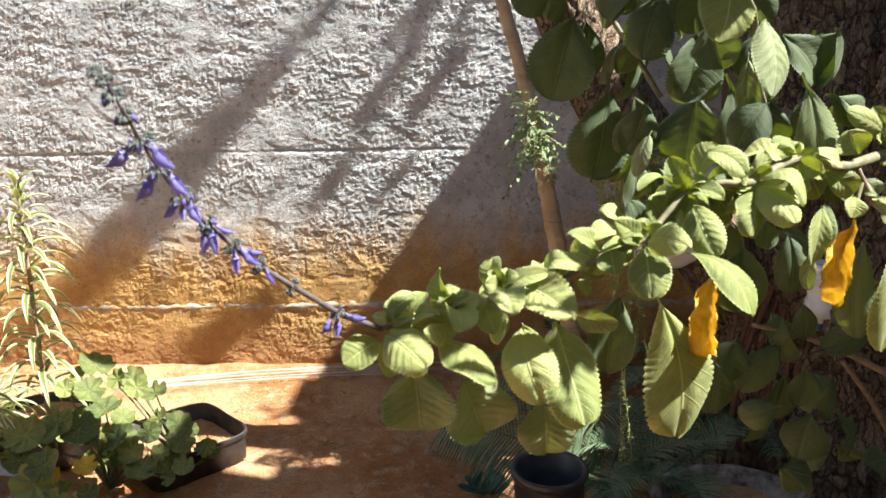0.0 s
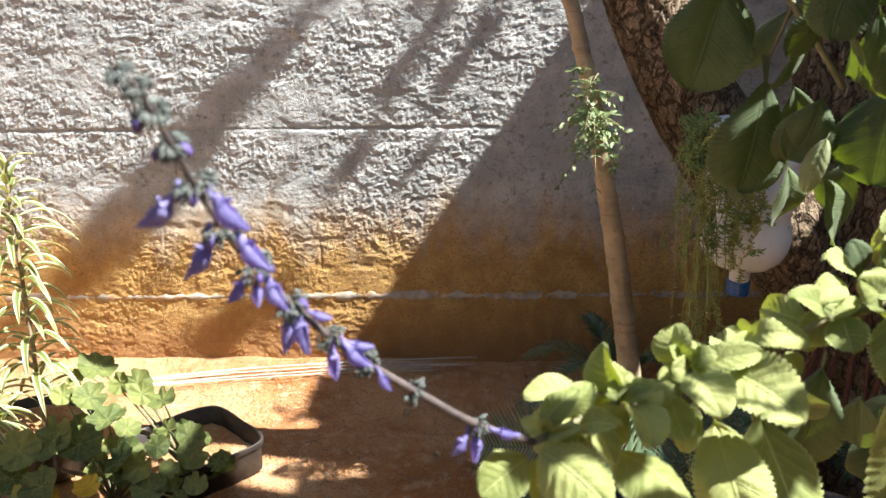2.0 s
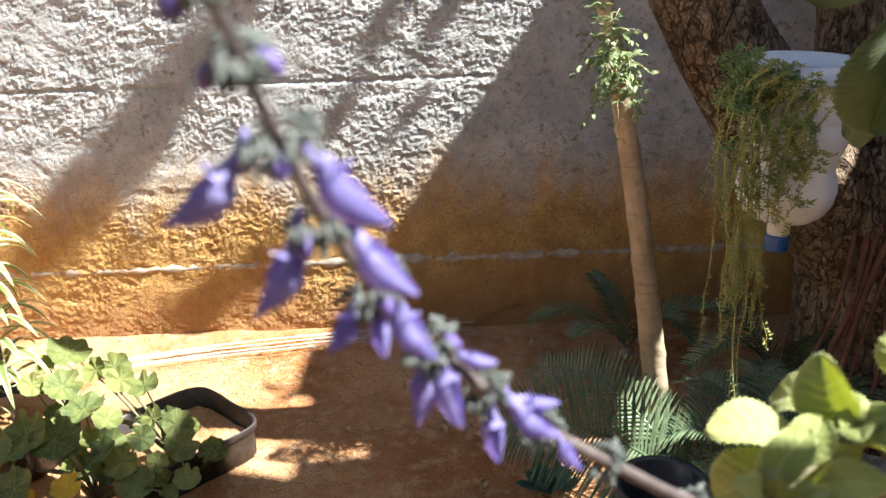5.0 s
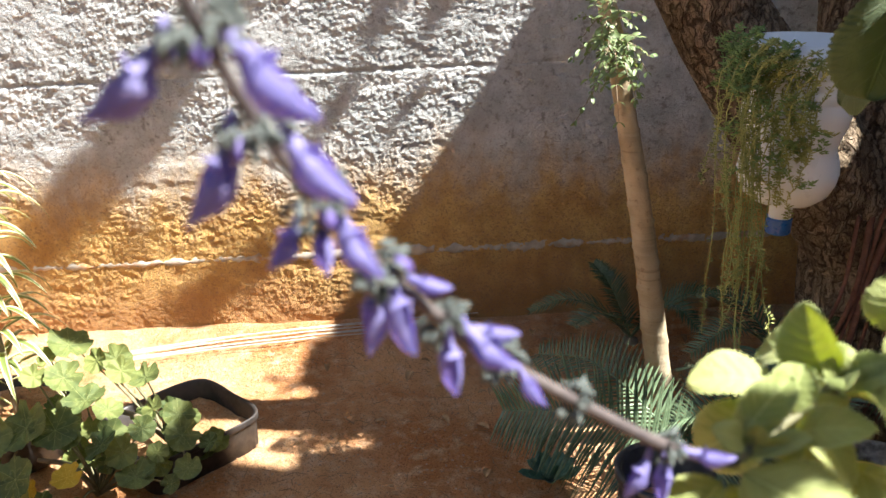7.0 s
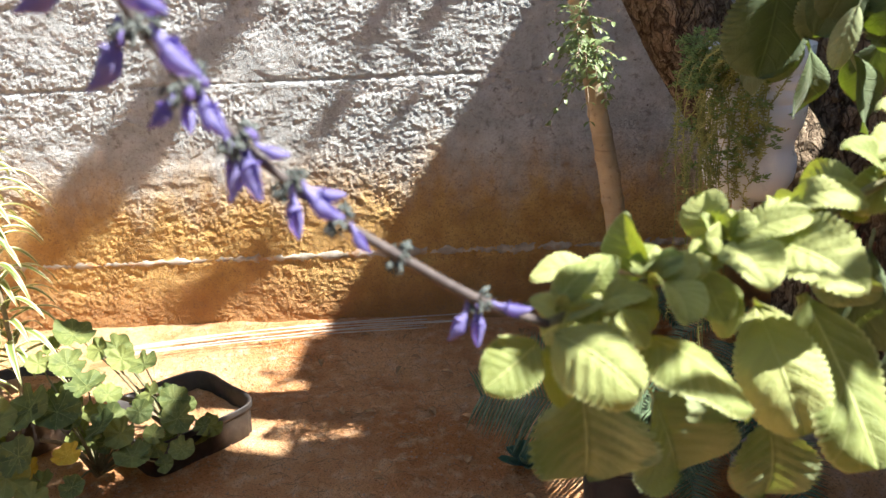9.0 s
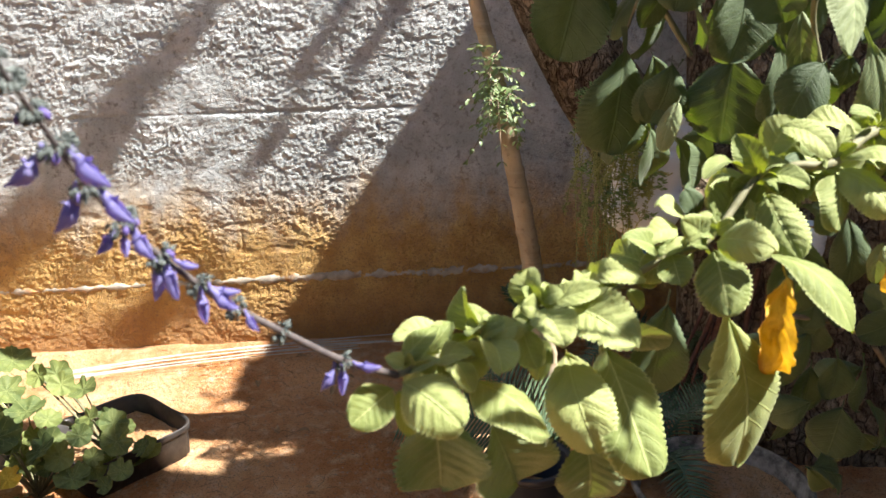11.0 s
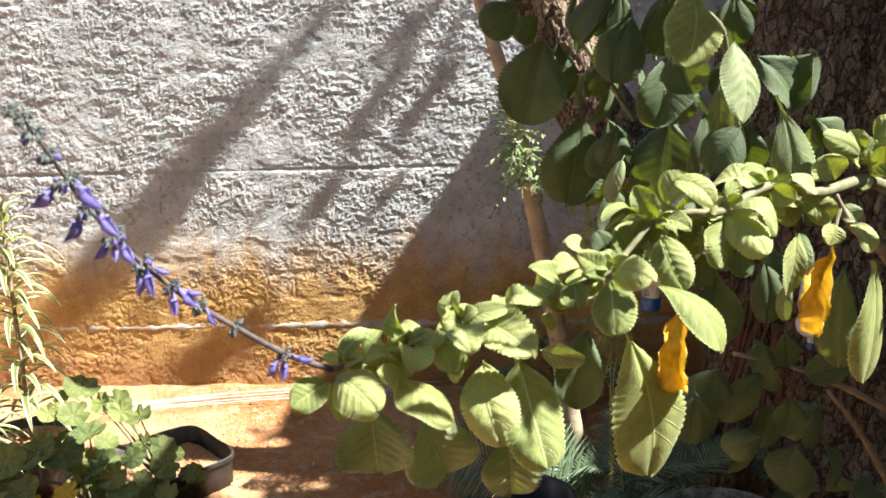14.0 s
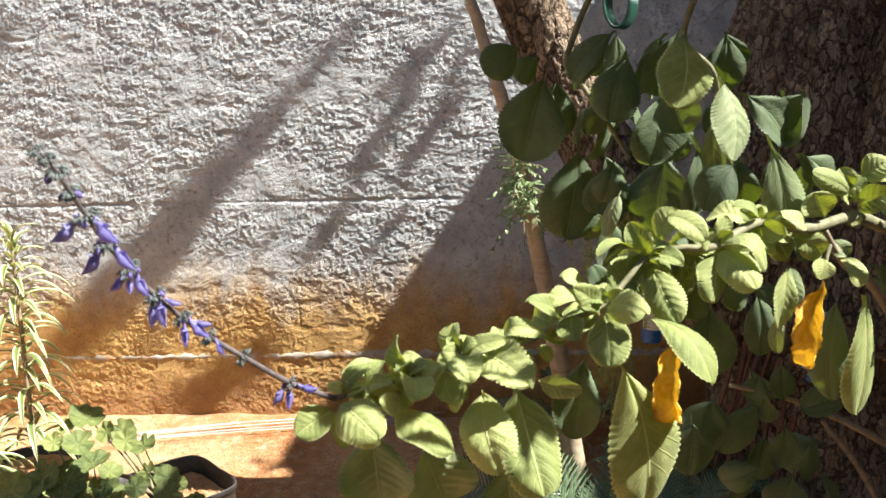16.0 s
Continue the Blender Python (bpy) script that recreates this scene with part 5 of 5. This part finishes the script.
def shrub_leaves(rows, material, seed, petiole=0.10, teeth=16, droop=1.0, shape=1.0, power=(0.62, 0.46)):
    """Blades at the given bases and tips; each gets a stalk back to the nearest branch when that is near."""
    rng = random.Random(seed)
    for i, (bx, by, bz, tx, ty, tz, w, key) in enumerate(rows):
        b, t = Vector((bx, by, bz)), Vector((tx, ty, tz))
        ln = (t - b).length
        fx = Vector(FACING[key]) + Vector((rng.uniform(-.62, .55), rng.uniform(-.3, .3), rng.uniform(-.50, .22)))
        bulge = (0.36 if key == "t" else 0.17 if key in "ul" else 0.08) * rng.uniform(0.6, 1.5) * droop
        cup = rng.choice((-0.26, -0.20, -0.10, 0.16, 0.24)) if ln > 0.05 else rng.uniform(0.05, 0.20)
        if material is LEAF_SHADE or ln > 0.08:
            cup *= 0.5
        v, f, uv = leaf_data(b, t, w * ((1.04 if ln > 0.11 else 1.16) if material is LEAF else 1.06), fx, bulge, cup, (21 if ln > 0.07 else teeth) if ln > 0.035 else 11, shape, rng.uniform(0.05, 0.11), 0.010 if material is LEAF_SHADE else 0.008 if ln > 0.11 else 0.036, 24, 16, petiole if ln > 0.05 else 0.03, seed * 100 + i, power, *((0.58, 0.95) if material is LEAF_SHADE else (0.63, 1.1) if ln > 0.11 else (0.56, 0.74) if ln > 0.07 else (0.50, 0.58)))
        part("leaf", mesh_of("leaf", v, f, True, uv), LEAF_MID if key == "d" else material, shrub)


for seed, rows_ in enumerate((END_SHOOT_LEAVES, END_SHOOT_UNDER_LEAVES, SECOND_SHOOT_LEAVES, SECOND_ROSETTE_LEAVES, THIRD_ROSETTE_LEAVES, FOURTH_ROSETTE_LEAVES, FIFTH_ROSETTE_LEAVES, FAR_SHOOT_LEAVES)):
    shrub_leaves(rows_, LEAF, 1 + seed, 0.05)
# leaf colour follows sun and shade: pale copy where lit, dark copy where shaded
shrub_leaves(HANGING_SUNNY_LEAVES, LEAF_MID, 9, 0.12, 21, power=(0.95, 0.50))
shrub_leaves(HANGING_BROAD_LEAVES, LEAF_SHADE, 10, 0.18, 23, power=(0.95, 0.50))
shrub_leaves(INNER_SHADE_LEAVES, LEAF_SHADE, 11, 0.12, 21, power=(0.95, 0.50))
shrub_leaves(LOWER_SHADE_LEAVES, LEAF_SHADE, 12, 0.12, 17, power=(0.75, 0.55))


def filler(line, n, lengths, spread, material, seed, teeth=15):
    """Smaller leaves in pairs along a shoot, behind and under the showy ones."""
    rng = random.Random(seed)
    rows = []
    for i in range(n):
        p = Vector(line[int(rng.uniform(0, len(line) - 1))])
        a = rng.uniform(0, 6.28)
        d = Vector((math.cos(a) * spread[0], abs(math.sin(a)) * spread[1] + 0.1, rng.uniform(*spread[2]))).normalized()
        ln = rng.uniform(*lengths)
        q = p + d * ln
        rows.append((*p, *q, ln * rng.uniform(0.5, 0.66), rng.choice("uuclr")))
    shrub_leaves(rows, material, seed, 0.08, teeth)


def rosette_of(at, n, lengths, seed):
    """Young leaves crowded at the end of a shoot, the smallest in its middle."""
    rng = random.Random(seed)
    rows = []
    for i in range(n):
        a, u = i * 2.4 + rng.uniform(-0.3, 0.3), (i + 0.5) / n
        ln = lengths[0] + (lengths[1] - lengths[0]) * u
        d = Vector((math.cos(a) * u, math.sin(a) * u * 0.8, 1.05 - 0.85 * u)).normalized()
        p = Vector(at) + d * 0.003
        rows.append((*p, *(p + d * ln), ln * rng.uniform(0.55, 0.68), rng.choice("ucu")))
    shrub_leaves(rows, LEAF, seed, 0.04, 13)


for i, (at, n, lengths) in enumerate((((0.035, 0.925, 0.976), 6, (0.008, 0.020)), ((0.092, 0.960, 0.981), 9, (0.008, 0.026)), ((0.141, 0.985, 0.994), 8, (0.008, 0.026)), ((0.200, 1.005, 0.997), 5, (0.010, 0.024)), ((0.285, 1.012, 1.037), 8, (0.008, 0.026)), ((0.335, 1.042, 1.079), 7, (0.008, 0.026)), ((0.405, 1.055, 1.086), 8, (0.008, 0.028)), ((0.467, 1.10, 1.103), 6, (0.008, 0.024)), ((0.612, 1.205, 1.105), 9, (0.008, 0.028)), ((0.70, 1.25, 1.075), 8, (0.008, 0.03)))):
    rosette_of(at, n, lengths, 40 + i)
filler(branch_line[86:146] + np.array((0, 0.012, -0.006)), 30, (0.028, 0.050), (1.0, 0.7, (-1.0, 0.3)), LEAF, 21)
filler(branch_line[62:90] + np.array((0, 0.02, -0.01)), 22, (0.035, 0.065), (1.0, 0.7, (-1.2, 0.2)), LEAF, 22)
# foliage added above and beyond, mostly out of sight, to shade the inner leaves
crest = [(x, y, 1.45 + 0.05 * math.sin(9 * x)) for x in np.linspace(0.27, 0.45, 8) for y in (1.06, 1.13, 1.20, 1.27)]
filler(crest, 100, (0.07, 0.11), (1.0, 0.2, (-0.12, 0.5)), LEAF_SHADE, 23, 19)
# dark-toned leaves added inside, low and at the flank to deepen the shade
flank = [(x, y, z) for x in (0.76, 0.86, 0.96) for y in (1.12, 1.25) for z in (0.85, 0.98, 1.1, 1.22)]
low_flank = [(x, y, z) for x in (0.56, 0.68, 0.80) for y in (1.28, 1.36) for z in (0.62, 0.72, 0.84, 0.96)]
inner = [(x, y, z) for x in (0.34, 0.42, 0.50, 0.58) for y in (1.27, 1.34) for z in (1.08, 1.16, 1.24, 1.32)]
filler(inner, 44, (0.06, 0.10), (0.5, 0.3, (-1.6, -0.4)), LEAF_SHADE, 26, 17)
filler(low_flank, 14, (0.06, 0.10), (0.8, 0.5, (-1.0, 0.1)), LEAF_SHADE, 25, 17)
filler(flank, 46, (0.06, 0.10), (0.8, 0.5, (-0.8, 0.4)), LEAF_SHADE, 24, 17)

# unseen leaves added overhead, towards the sun, to dapple the shoots below
over = [tuple(np.array((x, y, z)) - np.array(SUN_REACH) * 0.42) for x, y, z in ((0.06, 0.92, 0.95), (0.10, 0.90, 0.97), (0.15, 0.95, 0.93), (0.20, 0.96, 0.95), (0.21, 0.93, 0.90), (0.30, 1.00, 0.92))]
filler(over, 13, (0.05, 0.08), (1.0, 0.3, (-0.3, 0.3)), LEAF_SHADE, 29, 17)

# two withered leaves, folded lengthwise
for i, (bx, by, bz, tx, ty, tz, w, key) in enumerate(YELLOW_LEAVES):
    v, f, uv = leaf_data((bx, by, bz), (tx, ty, tz), w * 0.85, FACING[key], 0.06, 0.75, 13, 1.0, 0.22, 0.10, 44, 16, 0.14, 70 + i, (0.55, 0.35))
    # dried out: crumpled and twisted
    v = [Vector(p) + Vector((0.007 * noise.noise(Vector(p) * 60), 0.012 * noise.noise(Vector(p) * 42 + Vector((5, 1, 2))), 0.004 * noise.noise(Vector(p) * 55))) for p in v]
    part("withered_leaf", mesh_of("withered_leaf", v, f, True, uv), LEAF_YELLOW, shrub, "withered yellow hanging leaf")

# flower spike
NODES = [(0.026, 0.918, 0.974), (-0.010, 0.897, 0.998), (-0.047, 0.887, 1.026), (-0.073, 0.878, 1.048), (-0.091, 0.870, 1.067), (-0.109, 0.862, 1.089), (-0.124, 0.852, 1.113), (-0.135, 0.841, 1.137), (-0.142, 0.828, 1.161), (-0.146, 0.816, 1.181), (-0.149, 0.805, 1.197), (-0.151, 0.797, 1.208), (-0.155, 0.790, 1.214)]
spike = tube("flower_spike", spline(NODES, 90), np.linspace(0.0028, 0.0009, 90), STEM_PURPLE, shrub, 9, label="arching violet flower spike")


def blob(c, r, along, stretch_=1.5, sides=7, rings=5):
    """A small bud, longer along one way."""
    d = Vector(along).normalized()
    s = d.orthogonal().normalized()
    t = d.cross(s)
    v, f = [], []
    for i in range(rings + 1):
        u = i / rings
        rr = r * math.sin(math.pi * (0.06 + 0.90 * u)) ** 0.8
        for j in range(sides):
            a = 2 * math.pi * j / sides
            v.append(Vector(c) + d * (r * stretch_ * 2 * (u - 0.15)) + (s * math.cos(a) + t * math.sin(a)) * rr)
    for i in range(rings):
        for j in range(sides):
            f.append((i * sides + j, i * sides + (j + 1) % sides, (i + 1) * sides + (j + 1) % sides, (i + 1) * sides + j))
    f += [tuple(range(sides - 1, -1, -1)), tuple(rings * sides + j for j in range(sides))]
    return v, f


def flower(at, way, size, seed, upper=True):
    """A two-lipped flower: a keeled boat-shaped lower lip, a small raised upper lip and a bent tube."""
    rng = random.Random(seed)
    at, d = Vector(at), Vector(way).normalized()
    up = (Vector((0, 0, 1)) - d * d.z).normalized()
    if up.length < 0.1:
        up = Vector((0, -1, 0))
    side = d.cross(up)
    heap = Heap()
    v, f, uv = [], [], []
    rows, cols = 12, 8
    for i in range(rows + 1):
        u = i / rows
        half = 0.228 * size * math.sin(math.pi * min(1, 0.10 + 0.90 * u) ** 0.95) ** 0.9 * (1 - 0.25 * u) + 0.0004
        for j in range(cols + 1):
            a = math.pi * (j / cols - 0.5) * 1.75
            c = at + d * (size * u) - up * (0.10 * size * math.sin(math.pi * u)) + side * (half * math.sin(a)) - up * (half * 1.05 * math.cos(a))
            v.append(c)
    for i in range(rows):
        for j in range(cols):
            k = i * (cols + 1) + j
            f.append((k, k + cols + 1, k + cols + 2, k + 1))
    heap.add(v, f)
    if upper:
        for s in (-1, 1):
            b = at + d * 0.06 * size
            t = b + (up * 0.6 + side * s * 0.35 + d * 0.35).normalized() * size * 0.30
            v, f, uv = leaf_data(b, t, size * 0.30, tuple(d), 0.1, 0.15, rows=8, cols=4)
            heap.add(v, f)
    v, f = tube_data(spline([tuple(at - d * 0.42 * size + up * 0.22 * size), tuple(at - d * 0.2 * size + up * 0.06 * size), tuple(at + d * 0.08 * size)], 8), np.linspace(0.045, 0.13, 8) * size, 8)
    heap.add(v, f)
    heap.v = [tuple(Vector(p) + noise.noise_vector(Vector(p) * 210) * 0.0011 * size / 0.02) for p in heap.v]
    return part("flower", heap.mesh("flower"), PETAL, spike, "violet two-lipped flower")


def bud_whorl(at, axis, radius, count, size, seed, dark=0):
    """A ring of felted calyces round the stem."""
    rng = random.Random(seed)
    d = Vector(axis).normalized()
    s = d.orthogonal().normalized()
    t = d.cross(s)
    heap = Heap()
    for i in range(count):
        a = 2 * math.pi * i / count + rng.uniform(-.3, .3)
        o = (s * math.cos(a) + t * math.sin(a))
        c = Vector(at) + o * radius * rng.uniform(0.55, 1.0) + d * rng.uniform(-.5, .5) * radius * 0.8
        w = (o + Vector((0, 0, -0.5)) + d * rng.uniform(-.3, .2)).normalized()
        v, f = blob(c, size * rng.uniform(0.6, 1.1), w, 2.3, 6, 4)
        heap.add(v, f)
    ob = part("bud_whorl", heap.mesh("bud_whorl"), CALYX, spike, "felted grey-green bud whorl")
    for k in range(dark):
        a = rng.uniform(0, 6.28)
        o = s * math.cos(a) + t * math.sin(a)
        v, f = blob(Vector(at) + o * radius * 0.9, size * 2.2, o + Vector((0, 0, -1.2)), 1.5, 8, 6)
        part("bud", mesh_of("bud", v, f), PETAL_DARK, spike, "dark violet unopened bud")
    return ob


axis_of = lambda i: Vector(NODES[min(i + 1, 12)]) - Vector(NODES[i - 1])
for i, count, radius, size, dark in ((n_, int(c_ * 1.7), r_ * 1.15, s_ * 0.86, d_) for n_, c_, r_, s_, d_ in ((1, 14, 0.005, 0.0016, 0), (2, 54, 0.0068, 0.0012, 0), (3, 54, 0.0068, 0.0012, 0), (4, 60, 0.007, 0.0012, 0), (5, 64, 0.0075, 0.0013, 1), (6, 70, 0.008, 0.0013, 3), (7, 70, 0.008, 0.0013, 2), (8, 76, 0.008, 0.0013, 2), (9, 80, 0.0082, 0.0014, 3), (10, 76, 0.0082, 0.0014, 2), (11, 50, 0.0056, 0.0013, 0), (12, 40, 0.0056, 0.0012, 0))):
    bud_whorl(NODES[i], axis_of(i), radius * (0.9 if i < 9 else 0.62), int(count * 0.7), size * 0.95, 40 + i, dark)
# node, sideways and downward way of each open flower, and its length
FLOWERS = [(8, -0.85, -0.2, -0.65, 0.022), (8, 0.75, -0.2, -0.72, 0.023), (7, -0.55, -0.3, -0.80, 0.022), (7, 0.70, -0.25, -0.62, 0.022), (6, 0.55, -0.3, -0.75, 0.019), (6, -0.45, -0.5, -0.62, 0.014), (6, 0.1, -0.5, -0.9, 0.013), (5, -0.15, -0.2, -1.0, 0.020), (5, 0.30, -0.3, -0.95, 0.020), (5, 0.80, 0.1, -0.25, 0.012), (4, 0.10, -0.3, -1.0, 0.017), (4, 0.75, -0.2, -0.55, 0.018), (4, 0.90, 0.1, -0.15, 0.013), (1, -0.55, -0.2, -0.75, 0.016), (1, -0.05, -0.3, -1.0, 0.016), (1, 0.95, -0.2, 0.0, 0.015), (3, 0.6, -0.3, -0.7, 0.012)]
for i, (node, x, y, z, size) in enumerate(FLOWERS):
    d = Vector((x, y, z)).normalized()
    flower(Vector(NODES[node]) + Vector((x * 0.013, y * 0.006, -0.004 + 0.004 * z)), d, size * 0.95, i)

# a coil of green cord hung on the tree
cord = thing("green_cord", (0.53, 1.95, 1.42), "coil of dark green cord hung on the limb", "cord")
for i in range(5):
    pts = [(0.50 + 0.03 * math.cos(a) + 0.006 * i, 2.14 + 0.01 * i, 1.45 + 0.06 * math.sin(a)) for a in np.linspace(0.2, 6.4, 24)]
    tube("cord_loop", pts, 0.004, GREEN_CORD, cord, 6)

# ---- the wall's blocks, each with its own crust of roughcast ----
def block(x0, x1, z0, z1, low_joint, high_joint, step=0.005):
    xs = np.linspace(x0, x1, max(4, int((x1 - x0) / step)))
    zs = np.linspace(z0, z1, max(4, int((z1 - z0) / step)))
    bx, bz = np.meshgrid(xs, zs)
    h = wall_relief(bx, bz)
    ex = np.minimum(bx - xs[0], xs[-1] - bx)
    for joint, d, level in ((low_joint, bz - zs[0], z0), (high_joint, zs[-1] - bz, z1)):
        broken = step01(-0.15, 0.3, perlin(bx * 5, bz * 0 + round(level * 5) * 1.7, 81) + joint)
        wander = 0.0035 * perlin(bx * 9, bz * 0 + round(level * 5) * 2.3, 83)
        h = h - (0.0075 if joint > 0 else 0.0034) * broken * (0.55 + 0.9 * np.abs(perlin(bx * 14, bz * 0 + round(level * 5) * 3.1, 84))) * np.exp(-((d + wander) / 0.0055) ** 2)
    h = h - 0.002 * step01(0.12, 0.4, perlin(bx * 7, bz * 7, 82)) * np.exp(-(ex / 0.004) ** 2)
    by = WALL_Y - h
    n, m = len(zs), len(xs)
    v = np.stack([bx, by, bz], -1).reshape(-1, 3)
    i = np.arange(n * m).reshape(n, m)
    q = np.stack([i[:-1, :-1], i[:-1, 1:], i[1:, 1:], i[1:, :-1]], -1).reshape(-1, 4)
    ring = np.concatenate([i[0, :], i[1:, -1], i[-1, -2::-1], i[-2:0:-1, 0]])
    lip, back = v[ring].copy(), v[ring].copy()
    back[:, 1] = WALL_Y + 0.024
    top = np.arange(len(ring)) + n * m
    k = top + len(ring)
    nxt = np.roll(np.arange(len(ring)), -1)
    skirt = np.stack([top, k, k[nxt], top[nxt]], -1)
    return part("block", mesh_of("block", np.concatenate([v, lip, back]).tolist(), np.concatenate([q, skirt]).tolist()), WALL, wall_back)


OFFSETS = [0.11, 0.291, 0.047, -0.006, 0.18, 0.023, 0.21, 0.06]
for row in range(-1, 8):
    z0 = FIRST + row * COURSE
    x = -2.4 + OFFSETS[row % 8]
    while x < 2.3:
        near = -2.2 < x < 1.4
        block(x, x + 0.4, max(z0, -0.06), z0 + COURSE, 0.2 if row == 4 else -0.5, 0.2 if row == 3 else -0.5, 0.0038 if near else 0.02)
        x += 0.4

# the mortar that squeezed out of one bed joint
xs = np.linspace(-2.3, 1.9, 520)
bead = Heap()
rows_ = []
for k, a in enumerate(np.linspace(0, math.pi, 9)):
    half = np.maximum(0.005, 0.0160 + 0.015 * perlin(xs * 5, xs * 0 + 0.4, 71) + 0.016 * perlin(xs * 46, xs * 0 + 0.7, 72))
    out = 0.0085 + 0.005 * perlin(xs * 11, xs * 0 + 2.3, 73) + 0.006 * perlin(xs * 48 + 0.2 * k, xs * 0 + 5.1, 74)
    zc = FIRST + COURSE + 0.006 * perlin(xs * 2, xs * 0 + 8.0, 75) + 0.006 * perlin(xs * 22, xs * 0 + 3.0, 77)
    rows_.append(np.stack([xs, WALL_Y + 0.004 - out * math.sin(a), zc + half * math.cos(a) + 0.0012 * perlin(xs * 130, xs * 0 + k * 3.1, 76)], -1))
grid = np.stack(rows_, 0)
m = len(xs)
bead.add(grid.reshape(-1, 3).tolist(), [(k * m + i, k * m + i + 1, (k + 1) * m + i + 1, (k + 1) * m + i) for k in range(8) for i in range(m - 1)])
part("mortar_bead", bead.mesh("mortar_bead"), MORTAR, wall_back, "bead of squeezed-out grey mortar")
